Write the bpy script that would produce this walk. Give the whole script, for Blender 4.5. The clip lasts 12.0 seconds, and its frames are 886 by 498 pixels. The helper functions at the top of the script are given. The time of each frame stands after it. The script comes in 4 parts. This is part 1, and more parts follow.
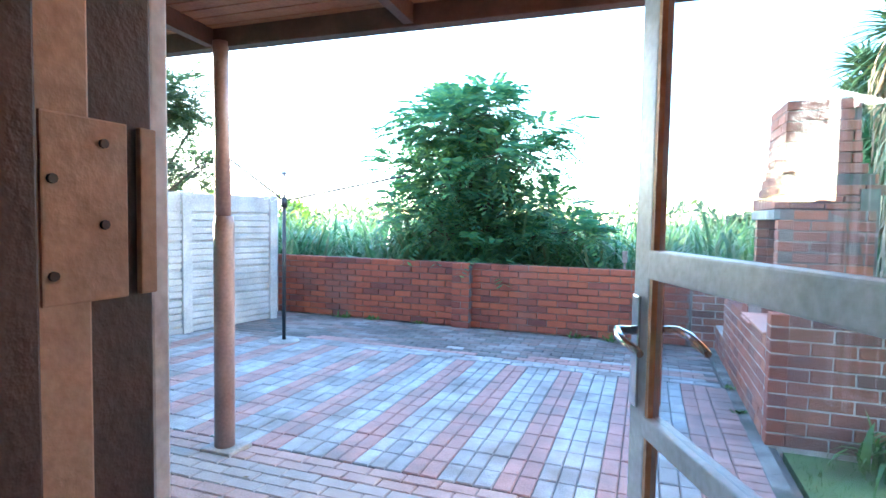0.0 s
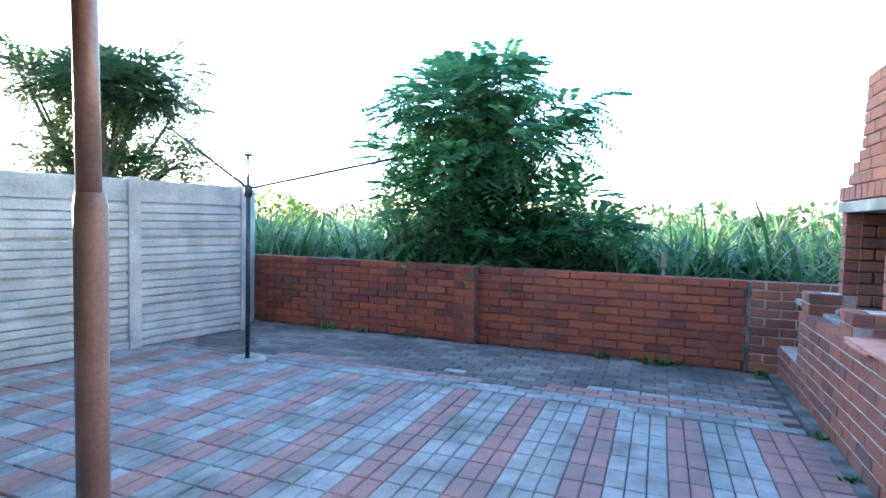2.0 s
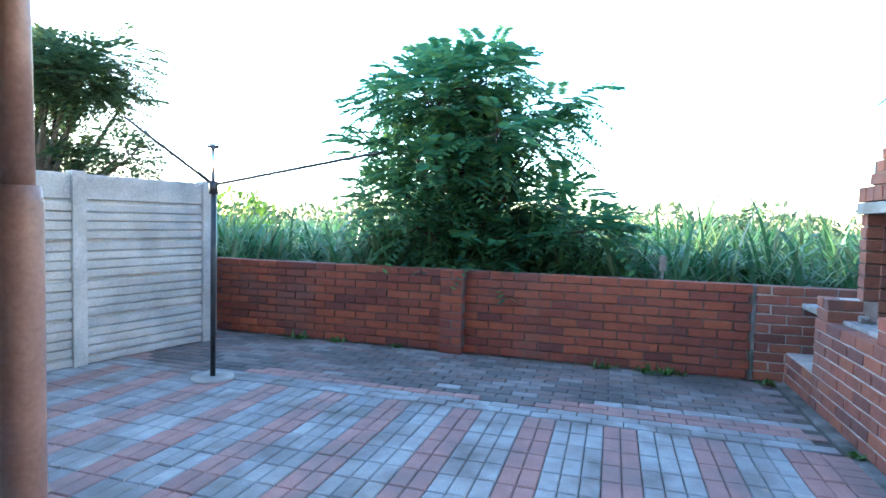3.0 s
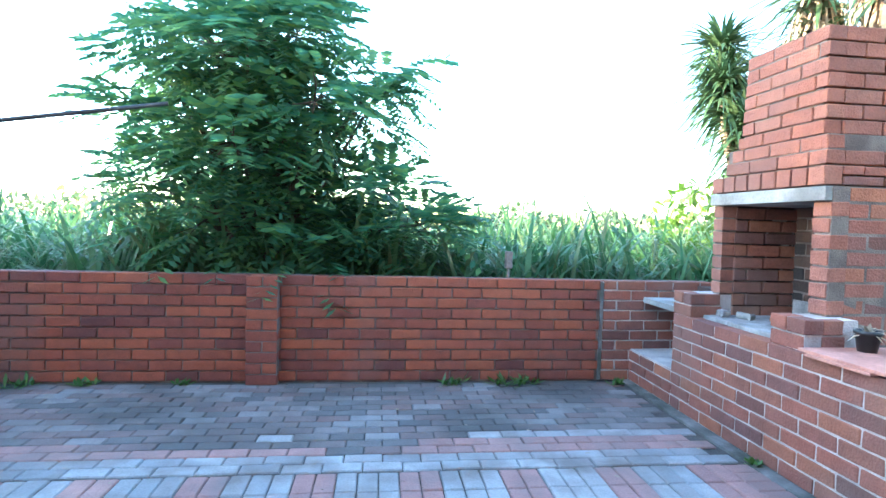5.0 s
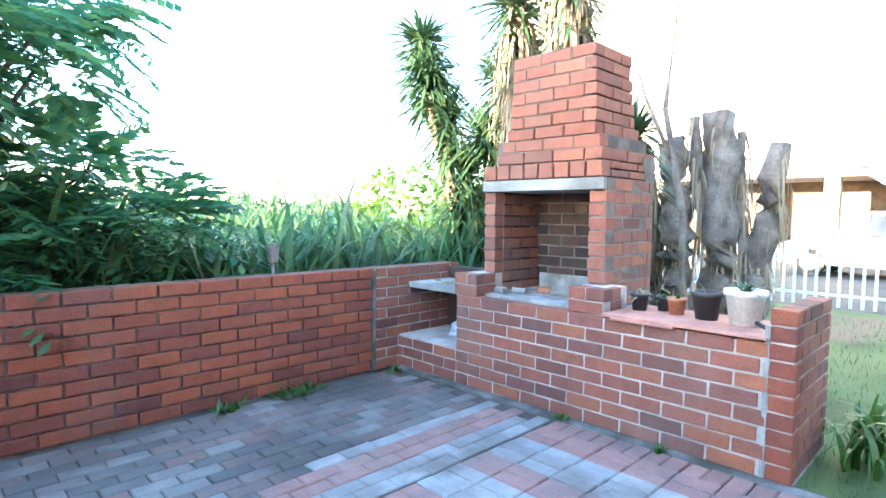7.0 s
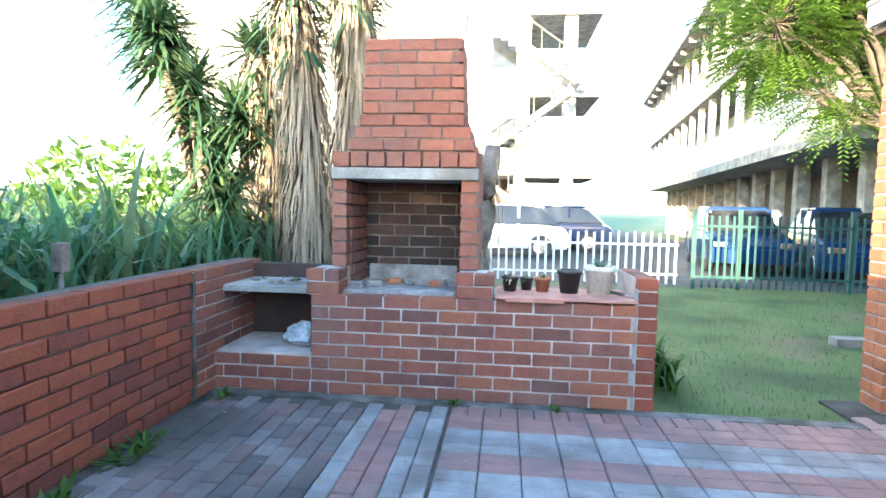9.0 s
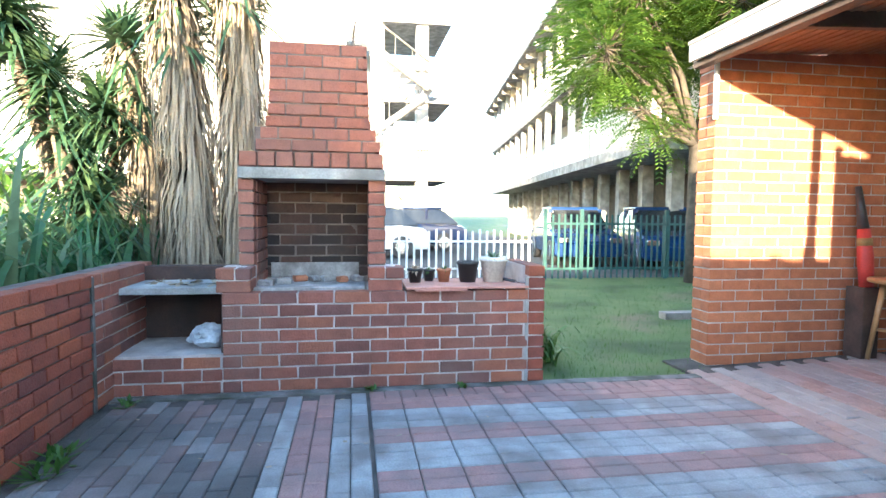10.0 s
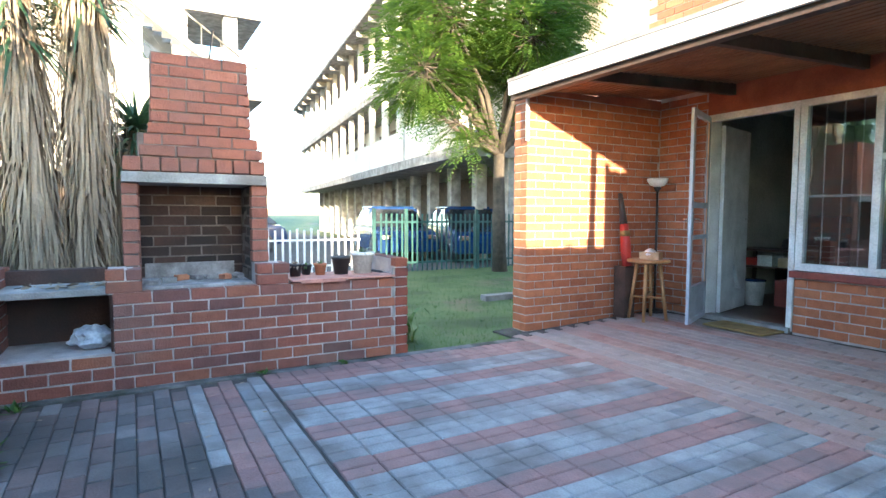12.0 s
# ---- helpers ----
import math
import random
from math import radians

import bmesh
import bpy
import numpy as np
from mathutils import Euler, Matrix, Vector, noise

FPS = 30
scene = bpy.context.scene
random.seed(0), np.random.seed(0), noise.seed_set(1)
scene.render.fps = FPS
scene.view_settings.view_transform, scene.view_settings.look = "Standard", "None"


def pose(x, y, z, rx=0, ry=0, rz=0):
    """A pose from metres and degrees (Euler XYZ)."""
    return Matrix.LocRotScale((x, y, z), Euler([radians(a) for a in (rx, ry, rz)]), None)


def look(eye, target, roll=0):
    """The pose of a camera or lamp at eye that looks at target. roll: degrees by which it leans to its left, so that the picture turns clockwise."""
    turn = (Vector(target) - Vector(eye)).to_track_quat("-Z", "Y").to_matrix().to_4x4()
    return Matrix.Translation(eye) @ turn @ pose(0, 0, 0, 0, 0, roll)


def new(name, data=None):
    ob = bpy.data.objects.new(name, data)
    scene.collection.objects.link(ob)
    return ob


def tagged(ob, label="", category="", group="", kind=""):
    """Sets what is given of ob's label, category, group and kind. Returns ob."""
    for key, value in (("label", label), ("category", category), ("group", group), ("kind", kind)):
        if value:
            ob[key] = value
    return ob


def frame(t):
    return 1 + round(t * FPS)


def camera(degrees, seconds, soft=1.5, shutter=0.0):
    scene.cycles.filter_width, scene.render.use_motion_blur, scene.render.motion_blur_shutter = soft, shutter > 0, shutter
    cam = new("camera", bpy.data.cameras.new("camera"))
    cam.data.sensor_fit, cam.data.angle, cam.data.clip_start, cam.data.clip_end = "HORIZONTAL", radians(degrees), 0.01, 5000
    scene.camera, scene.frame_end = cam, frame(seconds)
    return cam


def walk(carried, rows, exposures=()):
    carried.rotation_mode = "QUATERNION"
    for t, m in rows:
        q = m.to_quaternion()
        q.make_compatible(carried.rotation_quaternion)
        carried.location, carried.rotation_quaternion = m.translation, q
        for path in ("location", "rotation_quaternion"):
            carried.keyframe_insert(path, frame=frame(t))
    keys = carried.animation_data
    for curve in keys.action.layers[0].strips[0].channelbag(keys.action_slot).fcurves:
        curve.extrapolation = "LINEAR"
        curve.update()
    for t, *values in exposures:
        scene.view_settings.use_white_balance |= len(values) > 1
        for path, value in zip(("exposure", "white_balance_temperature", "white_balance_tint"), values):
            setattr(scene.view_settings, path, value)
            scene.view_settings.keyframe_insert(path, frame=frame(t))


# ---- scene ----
cam = camera(77.1, 12.0)
PATH = [
    (0, (0.183, 0.181, 1.343), (-0.504, 2.056, 1.233), 1.0),
    (0.5, (0.152, 0.47, 1.337), (-0.549, 2.34, 1.225), 0.8),
    (1, (0.072, 0.724, 1.309), (-0.636, 2.591, 1.209), 1.0),
    (1.5, (-0.002, 0.98, 1.28), (-0.715, 2.846, 1.179), 1.2),
    (2, (-0.1, 1.25, 1.264), (-0.823, 3.112, 1.161), 1.3),
    (2.5, (-0.272, 1.43, 1.245), (-0.974, 3.3, 1.15), 1.3),
    (3, (-0.491, 1.567, 1.267), (-1.074, 3.477, 1.166), 1.4),
    (5, (-1.119, 2.514, 1.212), (-0.887, 4.499, 1.121), 1.6),
    (5.5, (-1.083, 2.773, 1.253), (-0.682, 4.728, 1.126), 1.2),
    (6, (-1.319, 2.963, 1.227), (-0.583, 4.819, 1.106), 1.2),
    (6.5, (-1.80, 3.085, 1.13), (-0.68, 4.72, 1.055), 0.2),
    (7, (-1.953, 3.341, 1.224), (-0.552, 4.762, 1.096), 0.7),
    (9, (-2.479, 4.885, 1.196), (-0.496, 5.103, 1.052), 1.1),
    (9.5, (-2.584, 5.026, 1.17), (-0.588, 5.035, 1.044), 0.6),
    (10, (-2.75, 5.278, 1.154), (-0.78, 4.957, 1.029), 0.5),
    (10.5, (-2.938, 5.454, 1.161), (-1.025, 4.885, 1.032), 0.3),
    (11, (-3.082, 5.641, 1.17), (-1.242, 4.866, 1.051), 0.2),
    (11.5, (-3.181, 5.8, 1.167), (-1.399, 4.9, 1.042), 0.2),
    (12, (-3.277, 5.965, 1.173), (-1.534, 4.992, 1.046), 0.2),
]
walk(cam, [(t, look(eye, target, roll)) for t, eye, target, roll in PATH], exposures=[(0.0, 4.75, 5450, 8), (1.0, 4.25, 5450, 8), (2.5, 3.8, 5400, 8), (5.5, 4.6, 5800, 8), (6.5, 4.7, 5900, 9), (7.0, 4.6, 5950, 9), (9.5, 4.0, 6000, 9), (11.0, 3.95, 6000, 10), (12.0, 3.7, 5950, 10)])

# ---- light ----
world = bpy.data.worlds.new("world")
scene.world = world
world.use_nodes = True
wn = world.node_tree.nodes
sky = wn.new("ShaderNodeTexSky")
sky.sky_type = "NISHITA"
sky.sun_disc = False
sky.sun_elevation = radians(6.8)
sky.sun_rotation = radians(-73)
sky.air_density, sky.dust_density, sky.ozone_density = 1.0, 0.6, 2.0
wn["Background"].inputs["Strength"].default_value = 0.15
world.node_tree.links.new(sky.outputs["Color"], wn["Background"].inputs["Color"])
sun = new("sun", bpy.data.lights.new("sun", "SUN"))
sun.data.energy, sun.data.angle, sun.data.color = 2.6, radians(0.6), (1.0, 0.78, 0.5)
SUN = Vector((-0.95, 0.290, 0.118))
sun.matrix_world = look(SUN * 30, (0, 0, 0))

# ---- materials ----
def mat(name, colours, rough=0.8, scale=8.0, bump=0.3, fine=60.0, per="", metal=0.0, dirt=None, dirt_at=(0.5, 0.7), dirt_scale=1.2):
    """Colour ramp driven by noise and, with per, by each piece; a finer noise gives grain and relief."""
    m = bpy.data.materials.new(name)
    m.use_nodes = True
    n, l = m.node_tree.nodes, m.node_tree.links
    b = n["Principled BSDF"]
    b.inputs["Roughness"].default_value, b.inputs["Metallic"].default_value = rough, metal
    tc = n.new("ShaderNodeTexCoord" if not per else "ShaderNodeNewGeometry")
    vec = tc.outputs["Object"] if not per else tc.outputs["Position"]
    big, small = n.new("ShaderNodeTexNoise"), n.new("ShaderNodeTexNoise")
    big.inputs["Scale"].default_value, big.inputs["Detail"].default_value = scale, 4
    small.inputs["Scale"].default_value, small.inputs["Detail"].default_value = fine, 3
    l.new(vec, big.inputs["Vector"]), l.new(vec, small.inputs["Vector"])
    ramp = n.new("ShaderNodeValToRGB")
    while len(ramp.color_ramp.elements) < len(colours):
        ramp.color_ramp.elements.new(0.5)
    for i, c in enumerate(colours):
        ramp.color_ramp.elements[i].position = (0.0 if per else 0.3) + i / max(1, len(colours) - 1) * (1.0 if per else 0.4)
        ramp.color_ramp.elements[i].color = (*c, 1)
    if per:
        src = n.new("ShaderNodeObjectInfo").outputs["Random"] if per == "object" else tc.outputs["Random Per Island"]
        l.new(src, ramp.inputs["Fac"])
    else:
        l.new(big.outputs["Fac"], ramp.inputs["Fac"])
    shade = n.new("ShaderNodeMapRange")
    shade.inputs["From Min"].default_value, shade.inputs["From Max"].default_value = 0.3, 0.7
    shade.inputs["To Min"].default_value, shade.inputs["To Max"].default_value = 0.72, 1.2
    mixn = n.new("ShaderNodeMath")
    mixn.operation = "MULTIPLY_ADD"
    mixn.inputs[1].default_value, mixn.inputs[2].default_value = 0.6, 0.2
    addn = n.new("ShaderNodeMath")
    addn.operation = "ADD"
    half = n.new("ShaderNodeMath")
    half.operation = "MULTIPLY"
    half.inputs[1].default_value = 0.5
    l.new(big.outputs["Fac"], addn.inputs[0]), l.new(small.outputs["Fac"], addn.inputs[1])
    l.new(addn.outputs[0], half.inputs[0]), l.new(half.outputs[0], shade.inputs["Value"])
    mul = n.new("ShaderNodeVectorMath")
    mul.operation = "SCALE"
    l.new(ramp.outputs["Color"], mul.inputs[0]), l.new(shade.outputs[0], mul.inputs["Scale"])
    out = mul.outputs[0]
    if dirt:
        d = n.new("ShaderNodeTexNoise")
        d.inputs["Scale"].default_value, d.inputs["Detail"].default_value = dirt_scale, 6
        pos = n.new("ShaderNodeNewGeometry")
        l.new(pos.outputs["Position"], d.inputs["Vector"])
        r = n.new("ShaderNodeMapRange")
        r.inputs["From Min"].default_value, r.inputs["From Max"].default_value = dirt_at
        l.new(d.outputs["Fac"], r.inputs["Value"])
        mx = n.new("ShaderNodeMix")
        mx.data_type = "RGBA"
        l.new(r.outputs[0], mx.inputs[0]), l.new(out, mx.inputs[6])
        mx.inputs[7].default_value = (*dirt, 1)
        out = mx.outputs[2]
    l.new(out, b.inputs["Base Color"])
    if bump:
        bp = n.new("ShaderNodeBump")
        bp.inputs["Strength"].default_value, bp.inputs["Distance"].default_value = bump, 0.01
        l.new(small.outputs["Fac"], bp.inputs["Height"]), l.new(bp.outputs["Normal"], b.inputs["Normal"])
    return m


def glass(name, tint=(1, 1, 1), rough=0.0, gloss=0.06):
    m = bpy.data.materials.new(name)
    m.use_nodes = True
    n, l = m.node_tree.nodes, m.node_tree.links
    n.remove(n["Principled BSDF"])
    t, g, mx = n.new("ShaderNodeBsdfTransparent"), n.new("ShaderNodeBsdfGlossy"), n.new("ShaderNodeMixShader")
    t.inputs["Color"].default_value = (*tint, 1)
    g.inputs["Roughness"].default_value = rough
    mx.inputs[0].default_value = gloss
    l.new(t.outputs[0], mx.inputs[1]), l.new(g.outputs[0], mx.inputs[2])
    l.new(mx.outputs[0], n["Material Output"].inputs["Surface"])
    return m


def leafmat(name, colours, scale=3.0, trans=0.35):
    m = mat(name, colours, 0.42, scale, 0.0, 20, per="island")
    n, l = m.node_tree.nodes, m.node_tree.links
    b = n["Principled BSDF"]
    tr, ad = n.new("ShaderNodeBsdfTranslucent"), n.new("ShaderNodeMixShader")
    l.new(b.inputs["Base Color"].links[0].from_socket, tr.inputs["Color"])
    ad.inputs[0].default_value = trans
    l.new(b.outputs[0], ad.inputs[1]), l.new(tr.outputs[0], ad.inputs[2])
    l.new(ad.outputs[0], n["Material Output"].inputs["Surface"])
    return m


M_BRICK = mat("brick_red", [(0.12, 0.038, 0.032), (0.22, 0.058, 0.034), (0.27, 0.07, 0.038), (0.31, 0.085, 0.04), (0.18, 0.05, 0.036), (0.25, 0.066, 0.038), (0.29, 0.08, 0.04)], 0.85, 14, 0.6, 90, per="object", dirt=(0.16, 0.09, 0.075), dirt_at=(0.55, 0.85))
M_BRAAI = mat("brick_weathered", [(0.13, 0.055, 0.045), (0.24, 0.085, 0.06), (0.30, 0.10, 0.065), (0.20, 0.08, 0.06), (0.34, 0.12, 0.065), (0.16, 0.07, 0.06), (0.27, 0.10, 0.07)], 0.88, 14, 0.6, 90, per="object", dirt=(0.24, 0.16, 0.13), dirt_at=(0.5, 0.9))
M_CHIM = mat("brick_pink", [(0.22, 0.085, 0.06), (0.29, 0.11, 0.075), (0.25, 0.085, 0.055), (0.33, 0.13, 0.085), (0.19, 0.08, 0.06)], 0.88, 14, 0.6, 90, per="object", dirt=(0.20, 0.10, 0.08), dirt_at=(0.5, 0.85))
M_SOOT_AND_DARK = mat("brick_sooty_and_dark", [(0.03, 0.02, 0.018), (0.09, 0.045, 0.033), (0.02, 0.016, 0.016), (0.12, 0.065, 0.045)], 0.9, 10, 0.5, 70, per="object", dirt=(0.03, 0.025, 0.022), dirt_at=(0.45, 0.75), dirt_scale=3)
M_HOUSE = mat("brick_orange", [(0.34, 0.11, 0.05), (0.44, 0.15, 0.07), (0.38, 0.13, 0.06), (0.48, 0.18, 0.085), (0.30, 0.10, 0.05)], 0.85, 14, 0.5, 90, per="object")
M_HOUSE_FAR = mat("brick_orange_joined", [(0.34, 0.11, 0.05), (0.44, 0.15, 0.07), (0.48, 0.18, 0.085), (0.30, 0.10, 0.05)], 0.85, 14, 0.5, 90, per="island")
M_MORTAR = mat("mortar", [(0.11, 0.085, 0.075), (0.20, 0.16, 0.14)], 0.95, 6, 0.6, 120)
M_MORTAR_L = mat("mortar_pale", [(0.38, 0.33, 0.31), (0.54, 0.48, 0.45)], 0.95, 6, 0.6, 120)
M_CONC = mat("concrete", [(0.24, 0.23, 0.22), (0.38, 0.37, 0.35)], 0.9, 5, 0.5, 80, dirt=(0.15, 0.14, 0.13), dirt_at=(0.5, 0.75), dirt_scale=2)
M_PRECAST = mat("precast_panel", [(0.38, 0.38, 0.375), (0.50, 0.495, 0.48)], 0.9, 3, 0.4, 60, dirt=(0.33, 0.32, 0.30), dirt_at=(0.55, 0.8), dirt_scale=3.5)
M_PGREY = mat("paver_grey", [(0.21, 0.217, 0.224), (0.29, 0.297, 0.305), (0.38, 0.38, 0.375), (0.25, 0.247, 0.247), (0.33, 0.327, 0.322)], 0.8, 10, 0.6, 100, per="island", dirt=(0.17, 0.15, 0.14), dirt_at=(0.42, 0.68), dirt_scale=3.0)
M_PRED = mat("paver_red", [(0.26, 0.15, 0.137), (0.37, 0.205, 0.18), (0.31, 0.175, 0.156), (0.39, 0.23, 0.2)], 0.8, 10, 0.6, 100, per="island", dirt=(0.19, 0.145, 0.135), dirt_at=(0.44, 0.72), dirt_scale=3.0)
M_PDUST = mat("paver_dusty_grey", [(0.27, 0.25, 0.24), (0.34, 0.32, 0.31), (0.30, 0.275, 0.26)], 0.85, 8, 0.5, 100, per="island", dirt=(0.36, 0.29, 0.26), dirt_at=(0.42, 0.7), dirt_scale=1.5)
M_PDUSTR = mat("paver_dusty_red", [(0.31, 0.20, 0.175), (0.37, 0.25, 0.22)], 0.85, 8, 0.5, 100, per="island", dirt=(0.37, 0.30, 0.27), dirt_at=(0.45, 0.75), dirt_scale=1.5)
M_PDARK = mat("paver_mossy", [(0.10, 0.097, 0.097), (0.145, 0.132, 0.128), (0.19, 0.125, 0.115), (0.23, 0.22, 0.215), (0.16, 0.11, 0.10)], 0.85, 8, 0.5, 100, per="island", dirt=(0.075, 0.07, 0.066), dirt_at=(0.45, 0.66))
M_GUTTER = mat("dirty_and_shaded_concrete", [(0.12, 0.115, 0.11), (0.22, 0.21, 0.20)], 0.9, 7, 0.6, 80, dirt=(0.06, 0.065, 0.05), dirt_at=(0.45, 0.65), dirt_scale=4)
M_SAND = mat("joint_sand", [(0.05, 0.045, 0.04), (0.10, 0.09, 0.08)], 0.95, 6, 0.7, 120)
M_LAWN = mat("lawn", [(0.05, 0.085, 0.025), (0.09, 0.14, 0.04), (0.12, 0.15, 0.05)], 0.9, 1.3, 1.0, 90, dirt=(0.19, 0.13, 0.085), dirt_at=(0.56, 0.66), dirt_scale=0.35)
M_ROAD = mat("asphalt", [(0.05, 0.05, 0.052), (0.075, 0.075, 0.078)], 0.9, 2, 0.4, 80)
M_WHITE = mat("white_paint", [(0.70, 0.70, 0.69), (0.80, 0.80, 0.79)], 0.5, 4, 0.1, 60)
M_PLASTER = mat("pale_plaster", [(0.66, 0.63, 0.56), (0.76, 0.73, 0.66)], 0.85, 0.6, 0.2, 30)
M_DOORP = mat("grey_blue_paint", [(0.42, 0.46, 0.53), (0.50, 0.54, 0.60)], 0.45, 4, 0.1, 60)
M_PIPE = mat("brown_pipe_paint", [(0.25, 0.175, 0.16), (0.32, 0.23, 0.21)], 0.45, 5, 0.15, 60)
M_TIMBER_AND_SHADE = mat("dark_timber_and_shade", [(0.05, 0.032, 0.026), (0.10, 0.06, 0.045)], 0.6, 5, 0.3, 50)
M_BOARD = mat("ceiling_board", [(0.22, 0.105, 0.055), (0.30, 0.15, 0.08)], 0.6, 4, 0.3, 50)
M_WOOD = mat("varnished_wood", [(0.30, 0.15, 0.06), (0.42, 0.23, 0.10)], 0.4, 6, 0.2, 70)
M_PALEW = mat("raw_wood_jamb", [(0.46, 0.28, 0.17), (0.56, 0.36, 0.23)], 0.6, 5, 0.2, 60)
M_DARK = mat("dark_metal", [(0.03, 0.035, 0.04), (0.055, 0.06, 0.065)], 0.45, 6, 0.1, 60, metal=0.6)
M_STEEL = mat("steel", [(0.55, 0.56, 0.58), (0.68, 0.69, 0.70)], 0.25, 6, 0.05, 60, metal=1.0)
M_BLACK = mat("black_plastic", [(0.02, 0.02, 0.022), (0.035, 0.035, 0.037)], 0.45, 6, 0.1, 60)
M_TERRA = mat("terracotta", [(0.38, 0.14, 0.07), (0.48, 0.20, 0.11)], 0.8, 8, 0.3, 80)
M_TILE = mat("terracotta_sheet", [(0.42, 0.18, 0.13), (0.52, 0.25, 0.19)], 0.75, 6, 0.3, 80)
M_POTW = mat("white_plastic", [(0.66, 0.65, 0.60), (0.76, 0.75, 0.70)], 0.5, 8, 0.1, 60)
M_SILL = mat("red_sill_paint", [(0.20, 0.045, 0.035), (0.27, 0.06, 0.045)], 0.5, 6, 0.2, 60)
M_GREYP = mat("grey_plaster", [(0.40, 0.41, 0.43), (0.50, 0.51, 0.53)], 0.85, 1.0, 0.2, 30)
# Red-brown pushed towards orange, so sunlit bounce is part of the colour.
M_BAND = mat("red_brown_band_bounce_paint", [(0.30, 0.085, 0.045), (0.38, 0.115, 0.06)], 0.6, 6, 0.2, 60)
M_BARK = mat("bark", [(0.10, 0.075, 0.055), (0.20, 0.155, 0.12)], 0.9, 8, 1.0, 50)
M_STUMP = mat("pale_trunk", [(0.13, 0.10, 0.085), (0.27, 0.23, 0.20)], 0.9, 5, 1.0, 40)
M_THATCH = mat("dead_fronds", [(0.20, 0.15, 0.10), (0.38, 0.30, 0.22), (0.28, 0.22, 0.15)], 0.9, 5, 0.4, 40, per="island")
# Fence green is darkened to hold the shade of tree and house.
M_FENCE = mat("shaded_green_fence_paint", [(0.012, 0.06, 0.055), (0.02, 0.085, 0.08)], 0.5, 5, 0.1, 50)
M_SHADE = mat("green_shade_cloth", [(0.0, 0.20, 0.15), (0.01, 0.30, 0.22)], 0.8, 6, 0.3, 160)
M_CARB = mat("blue_car_paint", [(0.008, 0.03, 0.10), (0.012, 0.042, 0.13)], 0.2, 3, 0.0, 50)
M_CARW = mat("white_car_paint", [(0.7, 0.7, 0.7), (0.75, 0.75, 0.75)], 0.2, 3, 0.0, 50)
M_CARGL = mat("car_glass", [(0.02, 0.025, 0.03), (0.03, 0.035, 0.04)], 0.08, 3, 0.0, 50)
M_FLOORIN = mat("dark_wood_floor", [(0.06, 0.03, 0.02), (0.11, 0.055, 0.035)], 0.35, 4, 0.1, 40)
M_WALLIN = mat("room_wall", [(0.42, 0.40, 0.35), (0.5, 0.48, 0.42)], 0.9, 2, 0.1, 40)
M_RED = mat("red_bag", [(0.42, 0.03, 0.025), (0.5, 0.05, 0.035)], 0.6, 6, 0.2, 60)
M_CARD = mat("cardboard", [(0.45, 0.32, 0.19), (0.55, 0.41, 0.26)], 0.8, 6, 0.2, 60)
M_MAT = mat("coir_mat", [(0.26, 0.17, 0.06), (0.36, 0.25, 0.10)], 0.95, 8, 0.8, 150)
M_ASH = mat("pale_ash", [(0.20, 0.185, 0.18), (0.38, 0.36, 0.35)], 0.95, 8, 0.6, 60)
M_BAGP = mat("plastic_bag", [(0.45, 0.47, 0.5), (0.6, 0.62, 0.64)], 0.35, 10, 0.4, 40)
M_GLASS = glass("window_glass", (0.82, 0.88, 0.88), gloss=0.2)
M_CLEAR = glass("door_glass", (0.86, 0.90, 0.92))
M_LEAF = leafmat("tree_leaf", [(0.06, 0.19, 0.115), (0.09, 0.25, 0.12), (0.17, 0.32, 0.10), (0.07, 0.21, 0.135)], trans=0.6)
M_LEAFY = leafmat("sunlit_leaf", [(0.06, 0.13, 0.02), (0.10, 0.19, 0.03), (0.15, 0.24, 0.04)], trans=0.5)
M_LEAFF = leafmat("olive_leaf", [(0.05, 0.09, 0.05), (0.08, 0.13, 0.06), (0.12, 0.16, 0.06)], trans=0.45)
M_CANE = leafmat("cane_leaf", [(0.05, 0.14, 0.055), (0.075, 0.19, 0.075), (0.11, 0.23, 0.10), (0.18, 0.22, 0.11)], trans=0.45)
M_YUCCA = leafmat("yucca_leaf", [(0.035, 0.085, 0.045), (0.06, 0.13, 0.06), (0.09, 0.15, 0.07)], trans=0.2)
M_WEED = leafmat("weed_leaf", [(0.05, 0.12, 0.02), (0.08, 0.17, 0.03)])
M_BRANCH = mat("branch", [(0.06, 0.05, 0.04), (0.10, 0.08, 0.06)], 0.9, 8, 0.6, 40)


# ---- mesh helpers ----
def box(bm, x0, y0, z0, x1, y1, z1, bevel=0.0, m=None):
    r = bmesh.ops.create_cube(bm, size=1.0)
    vs = r["verts"]
    t = Matrix.Translation(((x0 + x1) / 2, (y0 + y1) / 2, (z0 + z1) / 2)) @ Matrix.Diagonal((abs(x1 - x0), abs(y1 - y0), abs(z1 - z0), 1))
    bmesh.ops.transform(bm, matrix=t if m is None else m @ t, verts=vs)
    if bevel:
        es = list({e for v in vs for e in v.link_edges})
        bmesh.ops.bevel(bm, geom=es, offset=bevel, segments=2, affect="EDGES", profile=0.6)
    return bm


